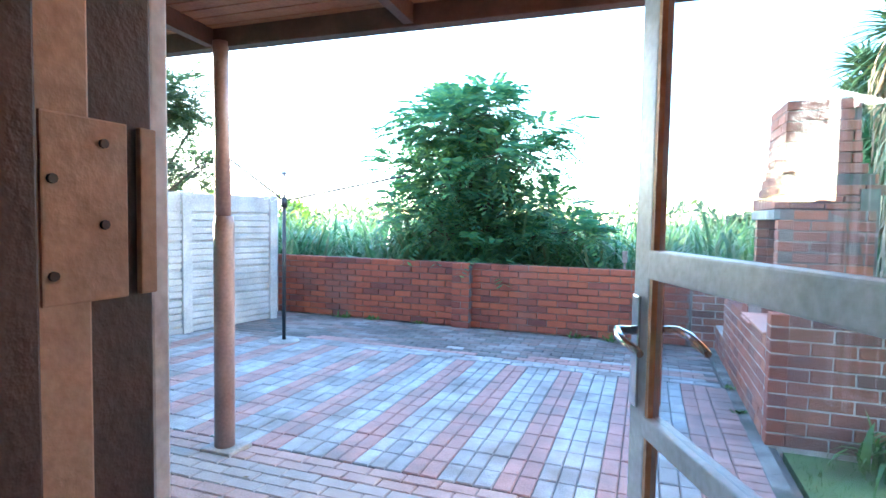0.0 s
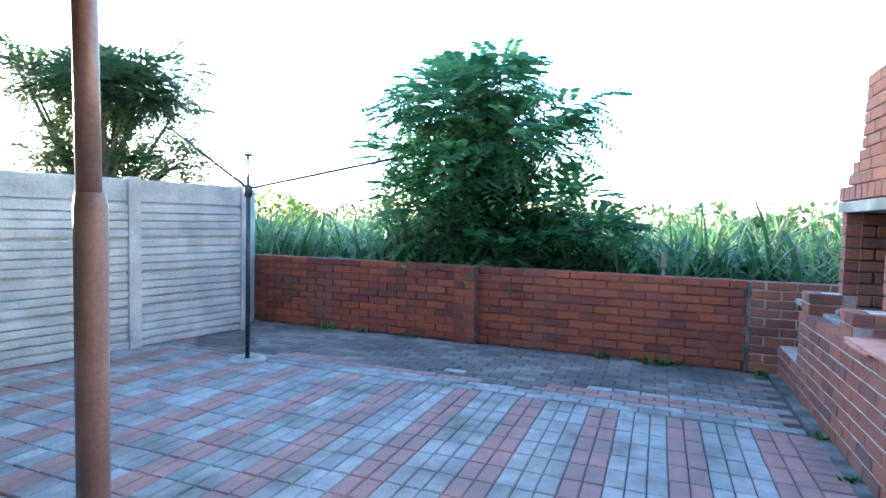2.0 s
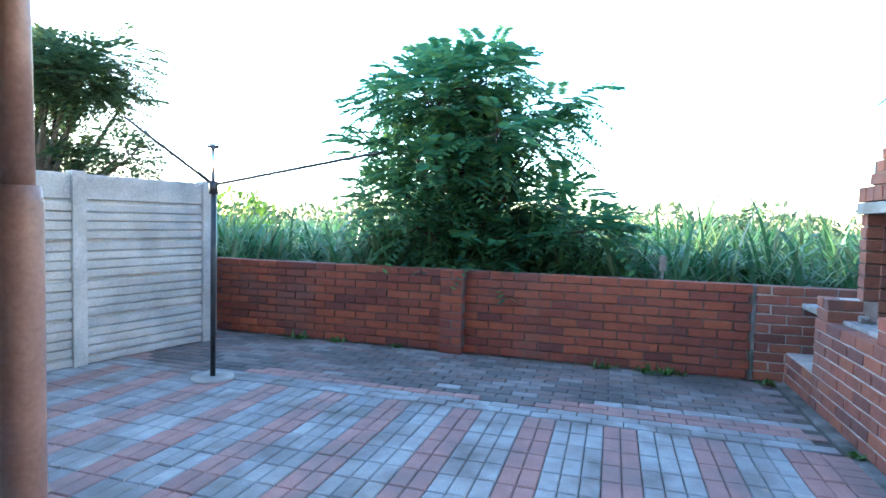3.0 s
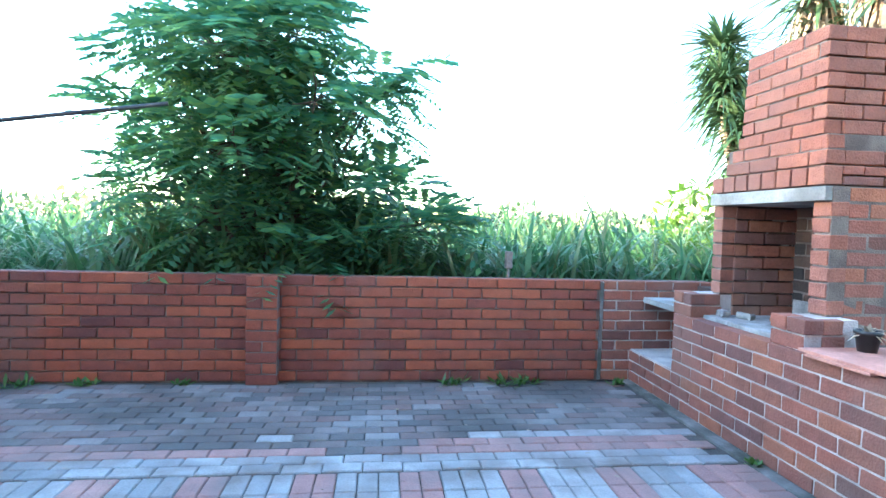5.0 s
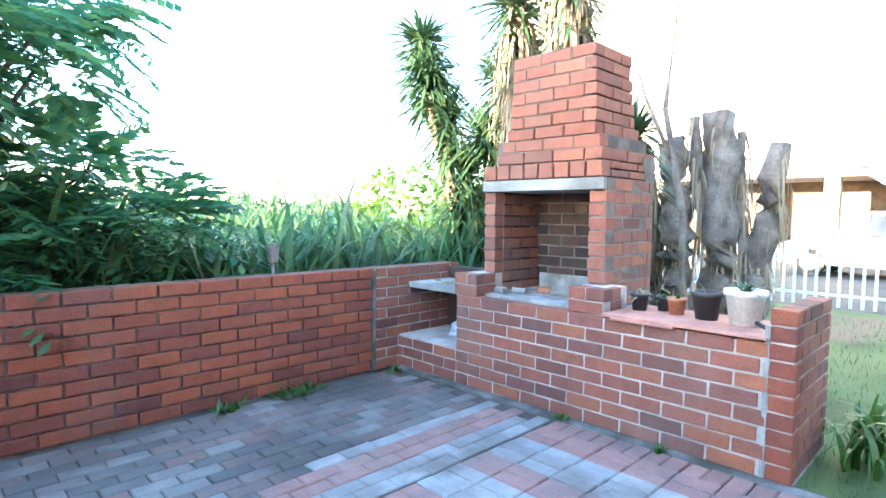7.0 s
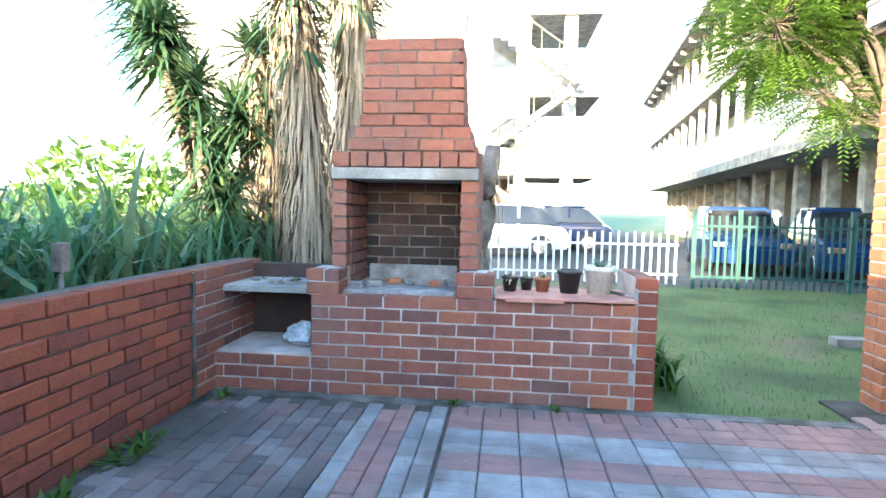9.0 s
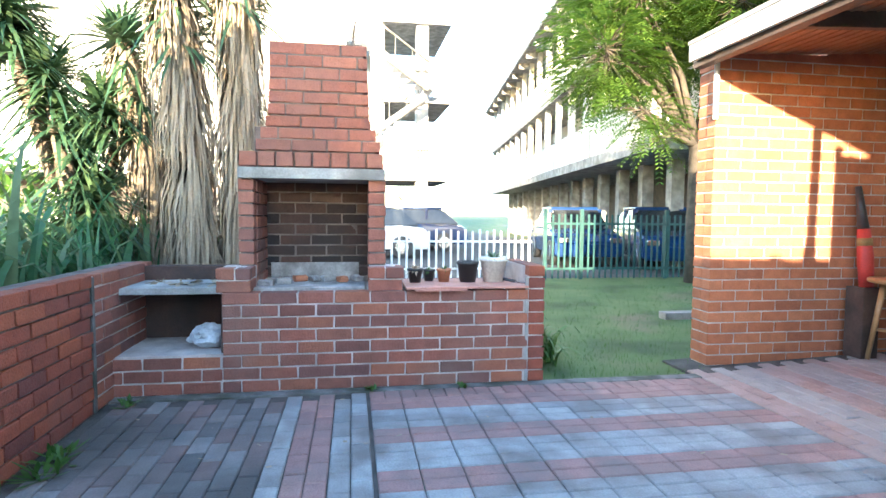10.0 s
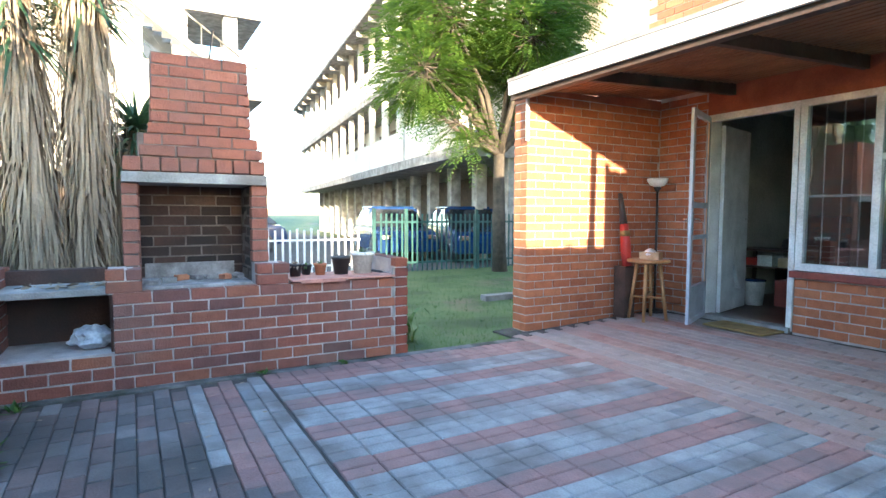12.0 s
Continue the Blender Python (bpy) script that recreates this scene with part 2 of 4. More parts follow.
def tube(bm, pts, radii, n=10, cap=True):
    """A swept tube through pts, with a radius at each."""
    rings = []
    pts = [Vector(p) for p in pts]
    for i, p in enumerate(pts):
        d = (pts[min(i + 1, len(pts) - 1)] - pts[max(i - 1, 0)]).normalized()
        q = d.to_track_quat("Z", "Y")
        r = radii[i] if isinstance(radii, (list, tuple)) else radii
        rings.append([bm.verts.new(p + q @ Vector((r * math.cos(a), r * math.sin(a), 0))) for a in (2 * math.pi * k / n for k in range(n))])
    for a, b in zip(rings, rings[1:]):
        for k in range(n):
            f = bm.faces.new((a[k], a[(k + 1) % n], b[(k + 1) % n], b[k]))
            f.smooth = True
    if cap:
        bm.faces.new(rings[0][::-1]), bm.faces.new(rings[-1])
    return bm


def lathe(bm, profile, x=0, y=0, z=0, n=24):
    """A turned shape from (radius, height) pairs."""
    rings = [[bm.verts.new((x + r * math.cos(2 * math.pi * k / n), y + r * math.sin(2 * math.pi * k / n), z + h)) for k in range(n)] for r, h in profile]
    for a, b in zip(rings, rings[1:]):
        for k in range(n):
            f = bm.faces.new((a[k], a[(k + 1) % n], b[(k + 1) % n], b[k]))
            f.smooth = True
    bm.faces.new(rings[0][::-1]), bm.faces.new(rings[-1])
    return bm


def mesh_of(name, bm, material):
    me = bpy.data.meshes.new(name)
    bm.to_mesh(me)
    bm.free()
    me.materials.append(material)
    return me


def part(name, bm, material, parent=None, label=""):
    ob = new(name, mesh_of(name, bm, material))
    if parent is not None:
        ob.parent = parent
    if label:
        ob["label"] = label
    return ob


def empty(name, label, category, group="", kind="", at=(0, 0, 0), turn=0):
    ob = tagged(new(name), label, category, group, kind)
    ob.matrix_basis = pose(*at, 0, 0, turn)
    return ob


def B():
    return bmesh.new()


rng = random.Random(7)


# ---- bricks ----
def brick_mesh(name, lx, ly, lz, material, seed):
    r = random.Random(seed)
    bm = box(B(), -lx / 2, -ly / 2, -lz / 2, lx / 2, ly / 2, lz / 2)
    bmesh.ops.bevel(bm, geom=bm.edges[:], offset=0.004, segments=1, affect="EDGES")
    for v in bm.verts:
        v.co += Vector((r.uniform(-1, 1), r.uniform(-1, 1), r.uniform(-1, 1))) * 0.0022
    return mesh_of(name, bm, material)


CACHE = {}


def brick(parent, lx, ly, lz, material, m, name="brick"):
    key = (round(lx, 3), round(ly, 3), round(lz, 3), material.name, rng.randrange(3))
    if key not in CACHE:
        CACHE[key] = brick_mesh(name, lx, ly, lz, material, len(CACHE))
    ob = new(name, CACHE[key])
    ob.parent = parent
    ob.matrix_basis = m
    return ob


def brickwork(parent, origin, angle, length, height, material, course=0.0835, brick_l=0.222, joint=0.011, deep=0.1, holes=(), taper=0.0, start=0, header_ends=False, wobble=0.003):
    """Bricks of a wall face that runs from origin along angle; the face looks to the right of that way. holes: (s0, s1, z0, z1)."""
    base = pose(*origin, 0, 0, angle)
    rows = round(height / course)
    for row in range(rows):
        z = (row + 0.5) * course
        s0, s1 = taper * row, length - taper * row
        spans = [(s0, s1)]
        for a, b, za, zb in holes:
            if za < z < zb:
                nxt = []
                for p, q in spans:
                    if b <= p or a >= q:
                        nxt.append((p, q))
                    else:
                        if a - p > 0.03:
                            nxt.append((p, a))
                        if q - b > 0.03:
                            nxt.append((b, q))
                spans = nxt
        off = (0.5 if (row + start) % 2 else 0.0) * (brick_l + joint)
        for p, q in spans:
            s = s0 - off - 2 * (brick_l + joint) * 0
            while s < q:
                a, b = max(s, p), min(s + brick_l, q)
                if b - a > 0.035:
                    ln = b - a
                    brick(parent, round(ln, 2) if abs(ln - brick_l) > 0.002 else brick_l, deep, course - joint, material,
                          base @ pose((a + b) / 2, deep / 2 + 0.003 - rng.uniform(0, wobble), z, 0, 0, rng.uniform(-0.5, 0.5)))
                s += brick_l + joint


# ---- ground ----
def ground_z(y):
    return 0.10 * min(1.0, max(0.0, (2.80 - y) / 2.1))


ground = tagged(part("ground", box(B(), -300, -300, -0.6, 400, 300, -0.10), M_LAWN), "rough green ground reaching the horizon", "ground", kind="structure")
lawn = tagged(part("lawn", box(B(), 1.0, -3.0, -0.3, 7.2, 9.0, -0.03), M_LAWN), "short green lawn with worn bare patches", "lawn", kind="structure")
yard = tagged(part("paving_bed", box(B(), -5.6, 2.80, -0.3, 0.96, 7.0, -0.012), M_SAND), "dark sand bed under the paving", "paving bed", kind="structure")
bm = B()
vs = [bm.verts.new(p) for p in ((-5.6, 0.4, 0.088), (1.35, 0.4, 0.088), (1.35, 2.80, -0.012), (-5.6, 2.80, -0.012), (-5.6, 0.4, -0.2), (1.35, 0.4, -0.2), (1.35, 2.80, -0.2), (-5.6, 2.80, -0.2))]
for f in ((0, 1, 2, 3), (4, 7, 6, 5), (0, 4, 5, 1), (1, 5, 6, 2), (2, 6, 7, 3), (3, 7, 4, 0)):
    bm.faces.new([vs[i] for i in f])
tagged(part("patio_bed", bm, M_SAND), "sand bed under the covered patio paving", "paving bed", kind="structure")
tagged(part("gutter", box(B(), 0.825, 2.80, -0.05, 0.915, 6.74, 0.004, 0.004), M_GUTTER), "narrow dirty concrete strip along the brick base", "gutter", kind="structure")

# ---- garden wall ----
WY, WH = 6.73, 0.80
garden_wall = empty("wall_garden", "low red face-brick garden wall with mortar joints", "wall", kind="structure")
part("core", box(B(), -5.55, WY + 0.016, -0.1, 1.62, WY + 0.21, WH - 0.012), M_MORTAR, garden_wall)
pier = part("pier", box(B(), -2.055, WY - 0.092, -0.1, -1.835, WY + 0.005, WH - 0.012), M_MORTAR, garden_wall)
cap = part("plaster_strip", box(B(), 0.64, WY - 0.003, 0, 0.668, WY + 0.01, WH - 0.02, 0.002), M_GUTTER, garden_wall, "grey mortar strip down a joint")

# ---- braai ----
BX = 0.94
braai = empty("brick_braai", "red brick barbecue fireplace with tapered chimney and side counter", "barbecue")
SHIFT = Vector((-0.04, 0.07, 0.0))
braai.matrix_basis = Matrix.Translation(SHIFT) @ Matrix.Diagonal((1, 1, 0.97, 1))
base = part("base", box(B(), BX + 0.008, 3.908, -0.1, 1.60, 6.02, 0.655), M_MORTAR_L, braai, "brick base wall with pale mortar")
nook = part("nook", box(B(), BX + 0.008, 6.02, -0.1, 1.60, 6.725, 0.262), M_MORTAR_L, braai)
# Nook back and side take the firebox's near-black brick colour.
part("nook_back", box(B(), 1.50, 6.02, 0.262, 1.62, 6.725, 0.79), M_SOOT_AND_DARK, braai)
part("nook_side", box(B(), BX + 0.05, 6.0, 0.262, 1.5, 6.04, 0.66), M_SOOT_AND_DARK, braai)
part("slab", box(B(), BX + 0.10, 6.03, 0.645, 1.52, 6.66, 0.69, 0.006), M_CONC, braai, "grey concrete shelf slab")
firebox = part("firebox", box(B(), 1.68, 4.99, 0.6, 1.80, 5.94, 1.66), M_MORTAR, braai)
for y0, y1 in ((4.985, 5.092), (5.868, 5.945)):
    part("side_core", box(B(), 1.17, y0, 0.66, 1.70, y1, 1.50), M_MORTAR, braai)
part("lintel", box(B(), 1.13, 4.99, 1.425, 1.75, 5.955, 1.50, 0.004), M_CONC, braai, "pale concrete lintel")
chimney = part("chimney", box(B(), 1.215, 5.135, 1.5, 1.70, 5.755, 2.37), M_MORTAR, braai)
part("flue_core", box(B(), 1.18, 5.05, 1.5, 1.78, 5.85, 1.78), M_MORTAR, braai)

# ---- precast wall ----
precast = empty("precast_fence", "pale grey precast concrete panel fence with posts", "fence", kind="structure", at=(-4.41, 6.20, 0), turn=-103)
def precast_bay(s):
    """A bay: a buried sliver, four panels with shallow grooves, and a plain panel on top."""
    r = random.Random(int(s * 10) + 3)
    for z0, z1, grooves in ((0.0, 0.08, 1), (0.08, 0.40, 4), (0.40, 0.72, 4), (0.72, 1.04, 4), (1.04, 1.365, 4), (1.365, 1.585, 1)):
        bm = B()
        out = r.uniform(-0.006, 0.006)
        h = (z1 - z0 - 0.022) / grooves
        for k in range(grooves):
            box(bm, s + 0.04, out - 0.03, z0 + 0.008 + k * h, s + 1.18, out + 0.03, z0 + 0.008 + (k + 1) * h - (0.012 if grooves > 1 else 0), 0.005)
        box(bm, s + 0.045, out - 0.006, z0 - 0.004, s + 1.175, out + 0.006, z1 - 0.004)
        part("panel" if grooves > 1 else "plain_panel", bm, M_PRECAST, precast)
for i in range(6):
    precast_bay(i * 1.2)
for i in range(7):
    part("post", box(B(), i * 1.2 - 0.055, -0.055, -0.1, i * 1.2 + 0.055, 0.06, 1.60, 0.008), M_PRECAST, precast)

# Added panel, hidden behind the post, keeps low sun off the braai.
part("return_panel", box(B(), 0.05, -0.022, 0, 0.60, 0.022, 1.58, 0.006, pose(-4.41, 6.20, 0, 0, 0, 120)), M_PRECAST, garden_wall, "added grey panel hidden behind the post, blocking sun through the gap")

# ---- house ----
HY, HX = 0.70, 1.10
house = empty("house", "two-storey orange face-brick house with a covered patio", "house", kind="structure")
side = part("side_wall", box(B(), HX + 0.008, HY - 0.2, -0.1, HX + 0.212, 2.572, 2.345), M_MORTAR_L, house)
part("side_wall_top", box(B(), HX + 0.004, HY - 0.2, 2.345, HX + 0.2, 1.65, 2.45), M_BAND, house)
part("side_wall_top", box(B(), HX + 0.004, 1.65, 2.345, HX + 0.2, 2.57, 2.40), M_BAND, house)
DX0, DX1, DH = -0.37, 0.45, 2.18
WX0, WX1, WZ0 = -2.75, -0.46, 0.70
facade = part("front_wall", box(B(), DX1 + 0.05, HY - 0.22, 0, HX + 0.1, HY - 0.008, 2.6), M_MORTAR_L, house)
part("front_wall_low", box(B(), WX0, HY - 0.22, 0, DX0 - 0.06, HY - 0.008, WZ0 - 0.04), M_MORTAR_L, house)
part("front_wall_far", box(B(), -5.6, HY - 0.22, 0, WX0 - 0.02, HY - 0.008, 2.6), M_MORTAR_L, house)
part("beam_over", box(B(), WX0 - 0.02, HY - 0.22, DH + 0.02, DX1 + 0.05, HY - 0.002, 2.6), M_BAND, house, "red-brown painted band over the door, sun bounce in its colour")
part("upper_wall", box(B(), -5.6, HY - 0.22, 2.6, HX + 0.2, HY - 0.01, 5.6), M_MORTAR_L, house)
part("end_wall", box(B(), HX, -5.0, -0.1, HX + 0.21, HY - 0.2, 5.6), M_HOUSE, house)
part("main_roof", box(B(), -6.0, -5.4, 5.6, HX + 0.6, HY + 0.5, 5.75), M_TIMBER_AND_SHADE, house)
part("room_floor", box(B(), -5.6, -5.0, -0.1, HX, HY - 0.10, 0.115), M_FLOORIN, house)
part("room_ceiling", box(B(), -5.6, -5.0, 2.5, HX, HY - 0.22, 2.58), M_WALLIN, house)
part("room_back", box(B(), -5.6, -3.6, 0.1, HX, -3.5, 2.5), M_WALLIN, house)
part("room_lining", box(B(), HX - 0.03, -3.5, 0.1, HX, HY - 0.22, 2.5), M_WALLIN, house)
part("room_side", box(B(), -5.7, -5.0, 0.1, -5.6, HY, 2.6), M_WALLIN, house)

# ---- patio roof ----
roof = empty("patio_roof", "lean-to patio roof with white fascia and timber-board ceiling", "roof", kind="structure")
FY = 2.77
def slope(name, x0, x1, y0, y1, z0, z1, th, material, label=""):
    bm = B()
    v = [bm.verts.new(p) for p in ((x0, y0, z0), (x1, y0, z0), (x1, y1, z1), (x0, y1, z1), (x0, y0, z0 + th), (x1, y0, z0 + th), (x1, y1, z1 + th), (x0, y1, z1 + th))]
    for f in ((3, 2, 1, 0), (4, 5, 6, 7), (0, 1, 5, 4), (1, 2, 6, 5), (2, 3, 7, 6), (3, 0, 4, 7)):
        bm.faces.new([v[i] for i in f])
    return part(name, bm, material, roof, label)
slope("sheet", -5.6, HX + 0.03, HY - 0.05, FY + 0.04, 2.55, 2.42, 0.03, M_CONC, "corrugated roof sheet")
slope("ceiling_board", -5.6, HX + 0.02, HY, FY - 0.05, 2.47, 2.36, 0.012, M_BOARD, "brown boarded soffit")
for k in range(22):
    y = HY + 0.03 + k * 0.09
    z = 2.47 - 0.11 * (y - HY) / (FY - HY)
    part("board_batten", box(B(), -5.6, y, z - 0.008, HX + 0.05, y + 0.012, z + 0.002), M_BOARD, roof)
part("fascia", box(B(), -5.6, FY, 2.30, HX + 0.03, FY + 0.03, 2.45, 0.004), M_WHITE, roof, "white painted fascia board")
part("edge_beam", box(B(), -5.6, FY - 0.10, 2.26, HX + 0.05, FY - 0.02, 2.38, 0.004), M_TIMBER_AND_SHADE, roof, "dark timber edge beam")
for x in (-4.4, -3.4, -2.15, -0.95, 0.2):
    slope("rafter", x, x + 0.05, HY, FY - 0.1, 2.36, 2.27, 0.11, M_TIMBER_AND_SHADE)
part("downpipe", tube(B(), [(HX - 0.02, 2.60, 2.30), (HX - 0.02, 2.60, 1.88)], 0.02), M_WHITE, roof, "short white downpipe")

pipe_post = empty("pipe_post", "brown painted steel pipe post on a concrete foot", "post", at=(-2.04, 2.68, ground_z(2.68)))
part("shaft", tube(B(), [(0, 0, 0), (0, 0, 1.28), (0, 0, 1.33)], [0.056, 0.056, 0.05], 20), M_PIPE, pipe_post)
part("upper_shaft", tube(B(), [(0, -0.005, 1.3), (0, -0.02, 2.28)], 0.042, 20), M_PIPE, pipe_post)
part("foot", box(B(), -0.10, -0.09, -0.02, 0.11, 0.1, 0.022, 0.01), M_CONC, pipe_post, "rough concrete foot")

# ---- plants ----
class Soup:
    """Gathers many small faces into one mesh."""
    def __init__(self):
        self.v, self.f = [], []

    def quad(self, a, b, c, d):
        n = len(self.v)
        self.v += [a, b, c, d]
        self.f.append((n, n + 1, n + 2, n + 3))

    def strip(self, pairs):
        n = len(self.v)
        for a, b in pairs:
            self.v += [a, b]
        for i in range(len(pairs) - 1):
            k = n + 2 * i
            self.f.append((k, k + 1, k + 3, k + 2))

    def part(self, name, material, parent=None, label=""):
        me = bpy.data.meshes.new(name)
        me.from_pydata([tuple(p) for p in self.v], [], self.f)
        me.materials.append(material)
        ob = new(name, me)
        if parent is not None:
            ob.parent = parent
        if label:
            ob["label"] = label
        return ob


def rand_dir(r):
    a, z = r.uniform(0, 2 * math.pi), r.uniform(-1, 1)
    s = math.sqrt(1 - z * z)
    return Vector((s * math.cos(a), s * math.sin(a), z))


def frond(soup, p, d, length, pairs, leaf, r):
    """A feather leaf: leaflets in pairs along a drooping stalk."""
    d = d.normalized()
    sidev = d.cross(Vector((0, 0, 1)))
    sidev = sidev.normalized() if sidev.length > 0.05 else Vector((1, 0, 0))
    for i in range(pairs):
        u = (i + 1) / pairs
        c = p + d * (length * u) - Vector((0, 0, 1)) * (length * 0.35 * u * u)
        for sg in (-1, 1):
            out = (sidev * sg + d * 0.45 - Vector((0, 0, r.uniform(0.1, 0.5)))).normalized()
            w = d * (leaf * 0.2)
            m = c + out * (leaf * 0.5)
            soup.quad(c, m + w, c + out * leaf, m - w)


def tree(name, label, x, y, z0, lumps, fronds, pairs, length, leaf, material, bark, trunk_r, seed, fork=0.35, limb_thin=1.0):
    """Trunk, limbs to every lump of the crown, and feather leaves on twigs in the lumps. lumps: (x, y, z, radius)."""
    r = random.Random(seed)
    t = empty(name, label, "tree", at=(x, y, z0))
    top = max(l[2] for l in lumps)
    trunk = B()
    tube(trunk, [(0, 0, -0.1), (0.03, 0.02, top * fork * 0.5), (0.0, 0.05, top * fork)], [trunk_r * 1.3, trunk_r, trunk_r * 0.85], 10)
    part("trunk", trunk, bark, t)
    limbs = B()
    soup = Soup()
    total = sum(l[3] ** 2 for l in lumps)
    for lx, ly, lz, lr in lumps:
        c = Vector((lx, ly, lz))
        a = Vector((0, 0.05, top * fork))
        mid = a.lerp(c, 0.5) + rand_dir(r) * lr * 0.25
        tube(limbs, [a, mid, c], [trunk_r * 0.6 * limb_thin, trunk_r * 0.35 * limb_thin, trunk_r * 0.12 * limb_thin], 6)
        for k in range(int(fronds * lr * lr / total)):
            d = rand_dir(r)
            p = c + Vector((d.x, d.y, d.z * 0.7)) * lr * (r.uniform(0.25, 1.0) ** 0.6)
            frond(soup, p, Vector((d.x, d.y, d.z * 0.5 + r.uniform(-0.2, 0.3))), length * r.uniform(0.6, 1.2), pairs, leaf * r.uniform(0.7, 1.2), r)
            if k % 9 == 0:
                tube(limbs, [c, c.lerp(p, 0.6) + rand_dir(r) * 0.05 * lr, p], [trunk_r * 0.12, trunk_r * 0.08, trunk_r * 0.03], 4, False)
    part("limb", limbs, bark, t)
    soup.part("crown", material, t)
    return t


def lumps_in(seed, n, cx, cy, cz, rx, ry, rz, r0, r1):
    r = random.Random(seed)
    out = []
    for _ in range(n):
        d = rand_dir(r)
        k = r.uniform(0.3, 1.0)
        out.append((cx + d.x * rx * k, cy + d.y * ry * k, cz + d.z * rz * k, r.uniform(r0, r1)))
    return out


tree("garden_tree", "bushy green tree with feather leaves behind the brick wall", -2.1, 7.36, -0.1,
     lumps_in(3, 18, 0.0, 0.3, 2.3, 1.15, 0.75, 0.75, 0.32, 0.5) + lumps_in(5, 10, 0.3, 0.3, 1.2, 1.25, 0.6, 0.35, 0.35, 0.5)
     + [(1.3, 0.25, 1.2, 0.42), (1.05, 0.25, 1.55, 0.36), (0.15, 0.35, 3.0, 0.32), (-1.15, 0.35, 2.15, 0.32), (-1.0, 0.3, 2.7, 0.26), (0.95, 0.3, 2.6, 0.3), (-0.9, 0.2, 1.6, 0.4)],
     2450, 8, 0.40, 0.125, M_LEAF, M_BRANCH, 0.07, 11)
tree("flat_topped_tree", "spreading olive-green tree beyond the concrete fence", -9.7, 8.4, -0.1,
     lumps_in(8, 17, 0.0, 0.0, 3.6, 1.75, 1.3, 0.8, 0.42, 0.65) + lumps_in(9, 13, 0.1, 0.2, 2.35, 1.75, 1.2, 0.5, 0.35, 0.55),
     3400, 6, 0.4, 0.115, M_LEAFF, M_BRANCH, 0.11, 12, 0.3, 1.2)
tree("street_tree", "leafy yellow-green tree beside the palisade fence", 6.3, -0.75, -0.1,
     lumps_in(14, 16, 0.3, -0.1, 4.7, 2.0, 2.6, 1.5, 0.7, 1.1) + [(-0.3, 1.2, 3.0, 0.5), (0.2, 1.6, 3.9, 0.8), (-0.2, 0.9, 2.6, 0.35)],
     5200, 8, 0.42, 0.095, M_LEAFY, M_BRANCH, 0.14, 13, 0.45)


def cane_patch(seed, n, x0, x1, y0, y1, h0, h1, wide=1.0, wall=-99.0):
    """Arching cane leaves in tufts; leaves that lean towards wall stay short of it."""
    r = random.Random(seed)
    s = Soup()
    for _ in range(n):
        x, y = r.uniform(x0, x1), y0 + (y1 - y0) * r.random() ** 1.4
        h = r.uniform(h0, h1) * (0.85 + 0.35 * noise.noise(Vector((x * 0.9, y * 0.7, 3))))
        for _k in range(r.randrange(3, 6)):
            a = r.uniform(0, 2 * math.pi)
            d = Vector((math.cos(a), math.sin(a), 0))
            if d.y < 0 and y - wall < 0.35:
                d.y = -d.y
            wv = Vector((-d.y, d.x, 0))
            ln, w, bend = h * r.uniform(0.7, 1.05), r.uniform(0.010, 0.027) * wide, r.uniform(0.25, 1.25)
            if d.y < 0:
                bend = min(bend, max(0.05, (y - wall) / (0.75 * ln * -d.y + 0.01)))
            z = r.uniform(0, 0.35) * h
            tip = r.uniform(0.5, 1.05) * min(1.0, 0.4 + bend)
            pairs = []
            for i in range(7):
                u = i / 6
                c = Vector((x, y, -0.1 + z)) + d * (bend * ln * u * u * 0.75) + Vector((0, 0, (ln - z * 0.6) * (u - tip * bend * u ** 4)))
                ww = wv * (w * (1 - u ** 2) + 0.001)
                pairs.append((c - ww, c + ww))
            s.strip(pairs)
    return s


tagged(cane_patch(21, 2600, -4.6, 3.2, 7.05, 11.5, 1.15, 2.05, 1.35, 6.97).part("cane_grass", M_CANE), "tall green cane grass growing behind the wall", "grass", kind="stuff")
# Extra cane, mostly behind the fence, added to stop low sun on the braai.
tagged(cane_patch(23, 1500, -10.5, -4.7, 7.0, 10.5, 1.5, 2.0, 1.3, 6.97).part("side_cane_grass", M_CANE), "dense tall cane grass added beyond the fence corner to block low sun", "grass", kind="stuff")
tagged(cane_patch(22, 700, -12, 14, 11.5, 20, 1.7, 2.3, 1.3).part("far_cane_grass", M_CANE), "tall green cane grass stretching away", "grass", kind="stuff")


def bush_belt(name, label, seed, pts, leaf, material):
    r = random.Random(seed)
    s = Soup()
    for x, y, z, rad, n in pts:
        for _ in range(n):
            d = rand_dir(r)
            p = Vector((x, y, z)) + Vector((d.x, d.y, d.z * 0.75)) * rad * r.uniform(0.6, 1.05)
            a, b = rand_dir(r) * leaf, rand_dir(r) * leaf
            s.quad(p - a, p - b * 0.5, p + a, p + b * 0.5)
    return tagged(s.part(name, material), label, "bushes", kind="stuff")


r0 = random.Random(31)
bush_belt("far_bushes", "distant belt of green bushes and treetops", 32, [(-75 + i * 2.4 + r0.uniform(-1, 1), 42 + r0.uniform(-5, 9) + abs(i - 35) * -0.25, 0.9, r0.uniform(1.5, 2.9), 260) for i in range(70)], 0.32, M_LEAFF)
bush_belt("fence_bushes", "pale green bushes beyond the concrete fence", 33, [(-7.2 - i * 0.8, 9.5 + r0.uniform(-0.6, 0.8), 1.25, r0.uniform(0.55, 0.8), 300) for i in range(9)], 0.09, M_LEAFY)
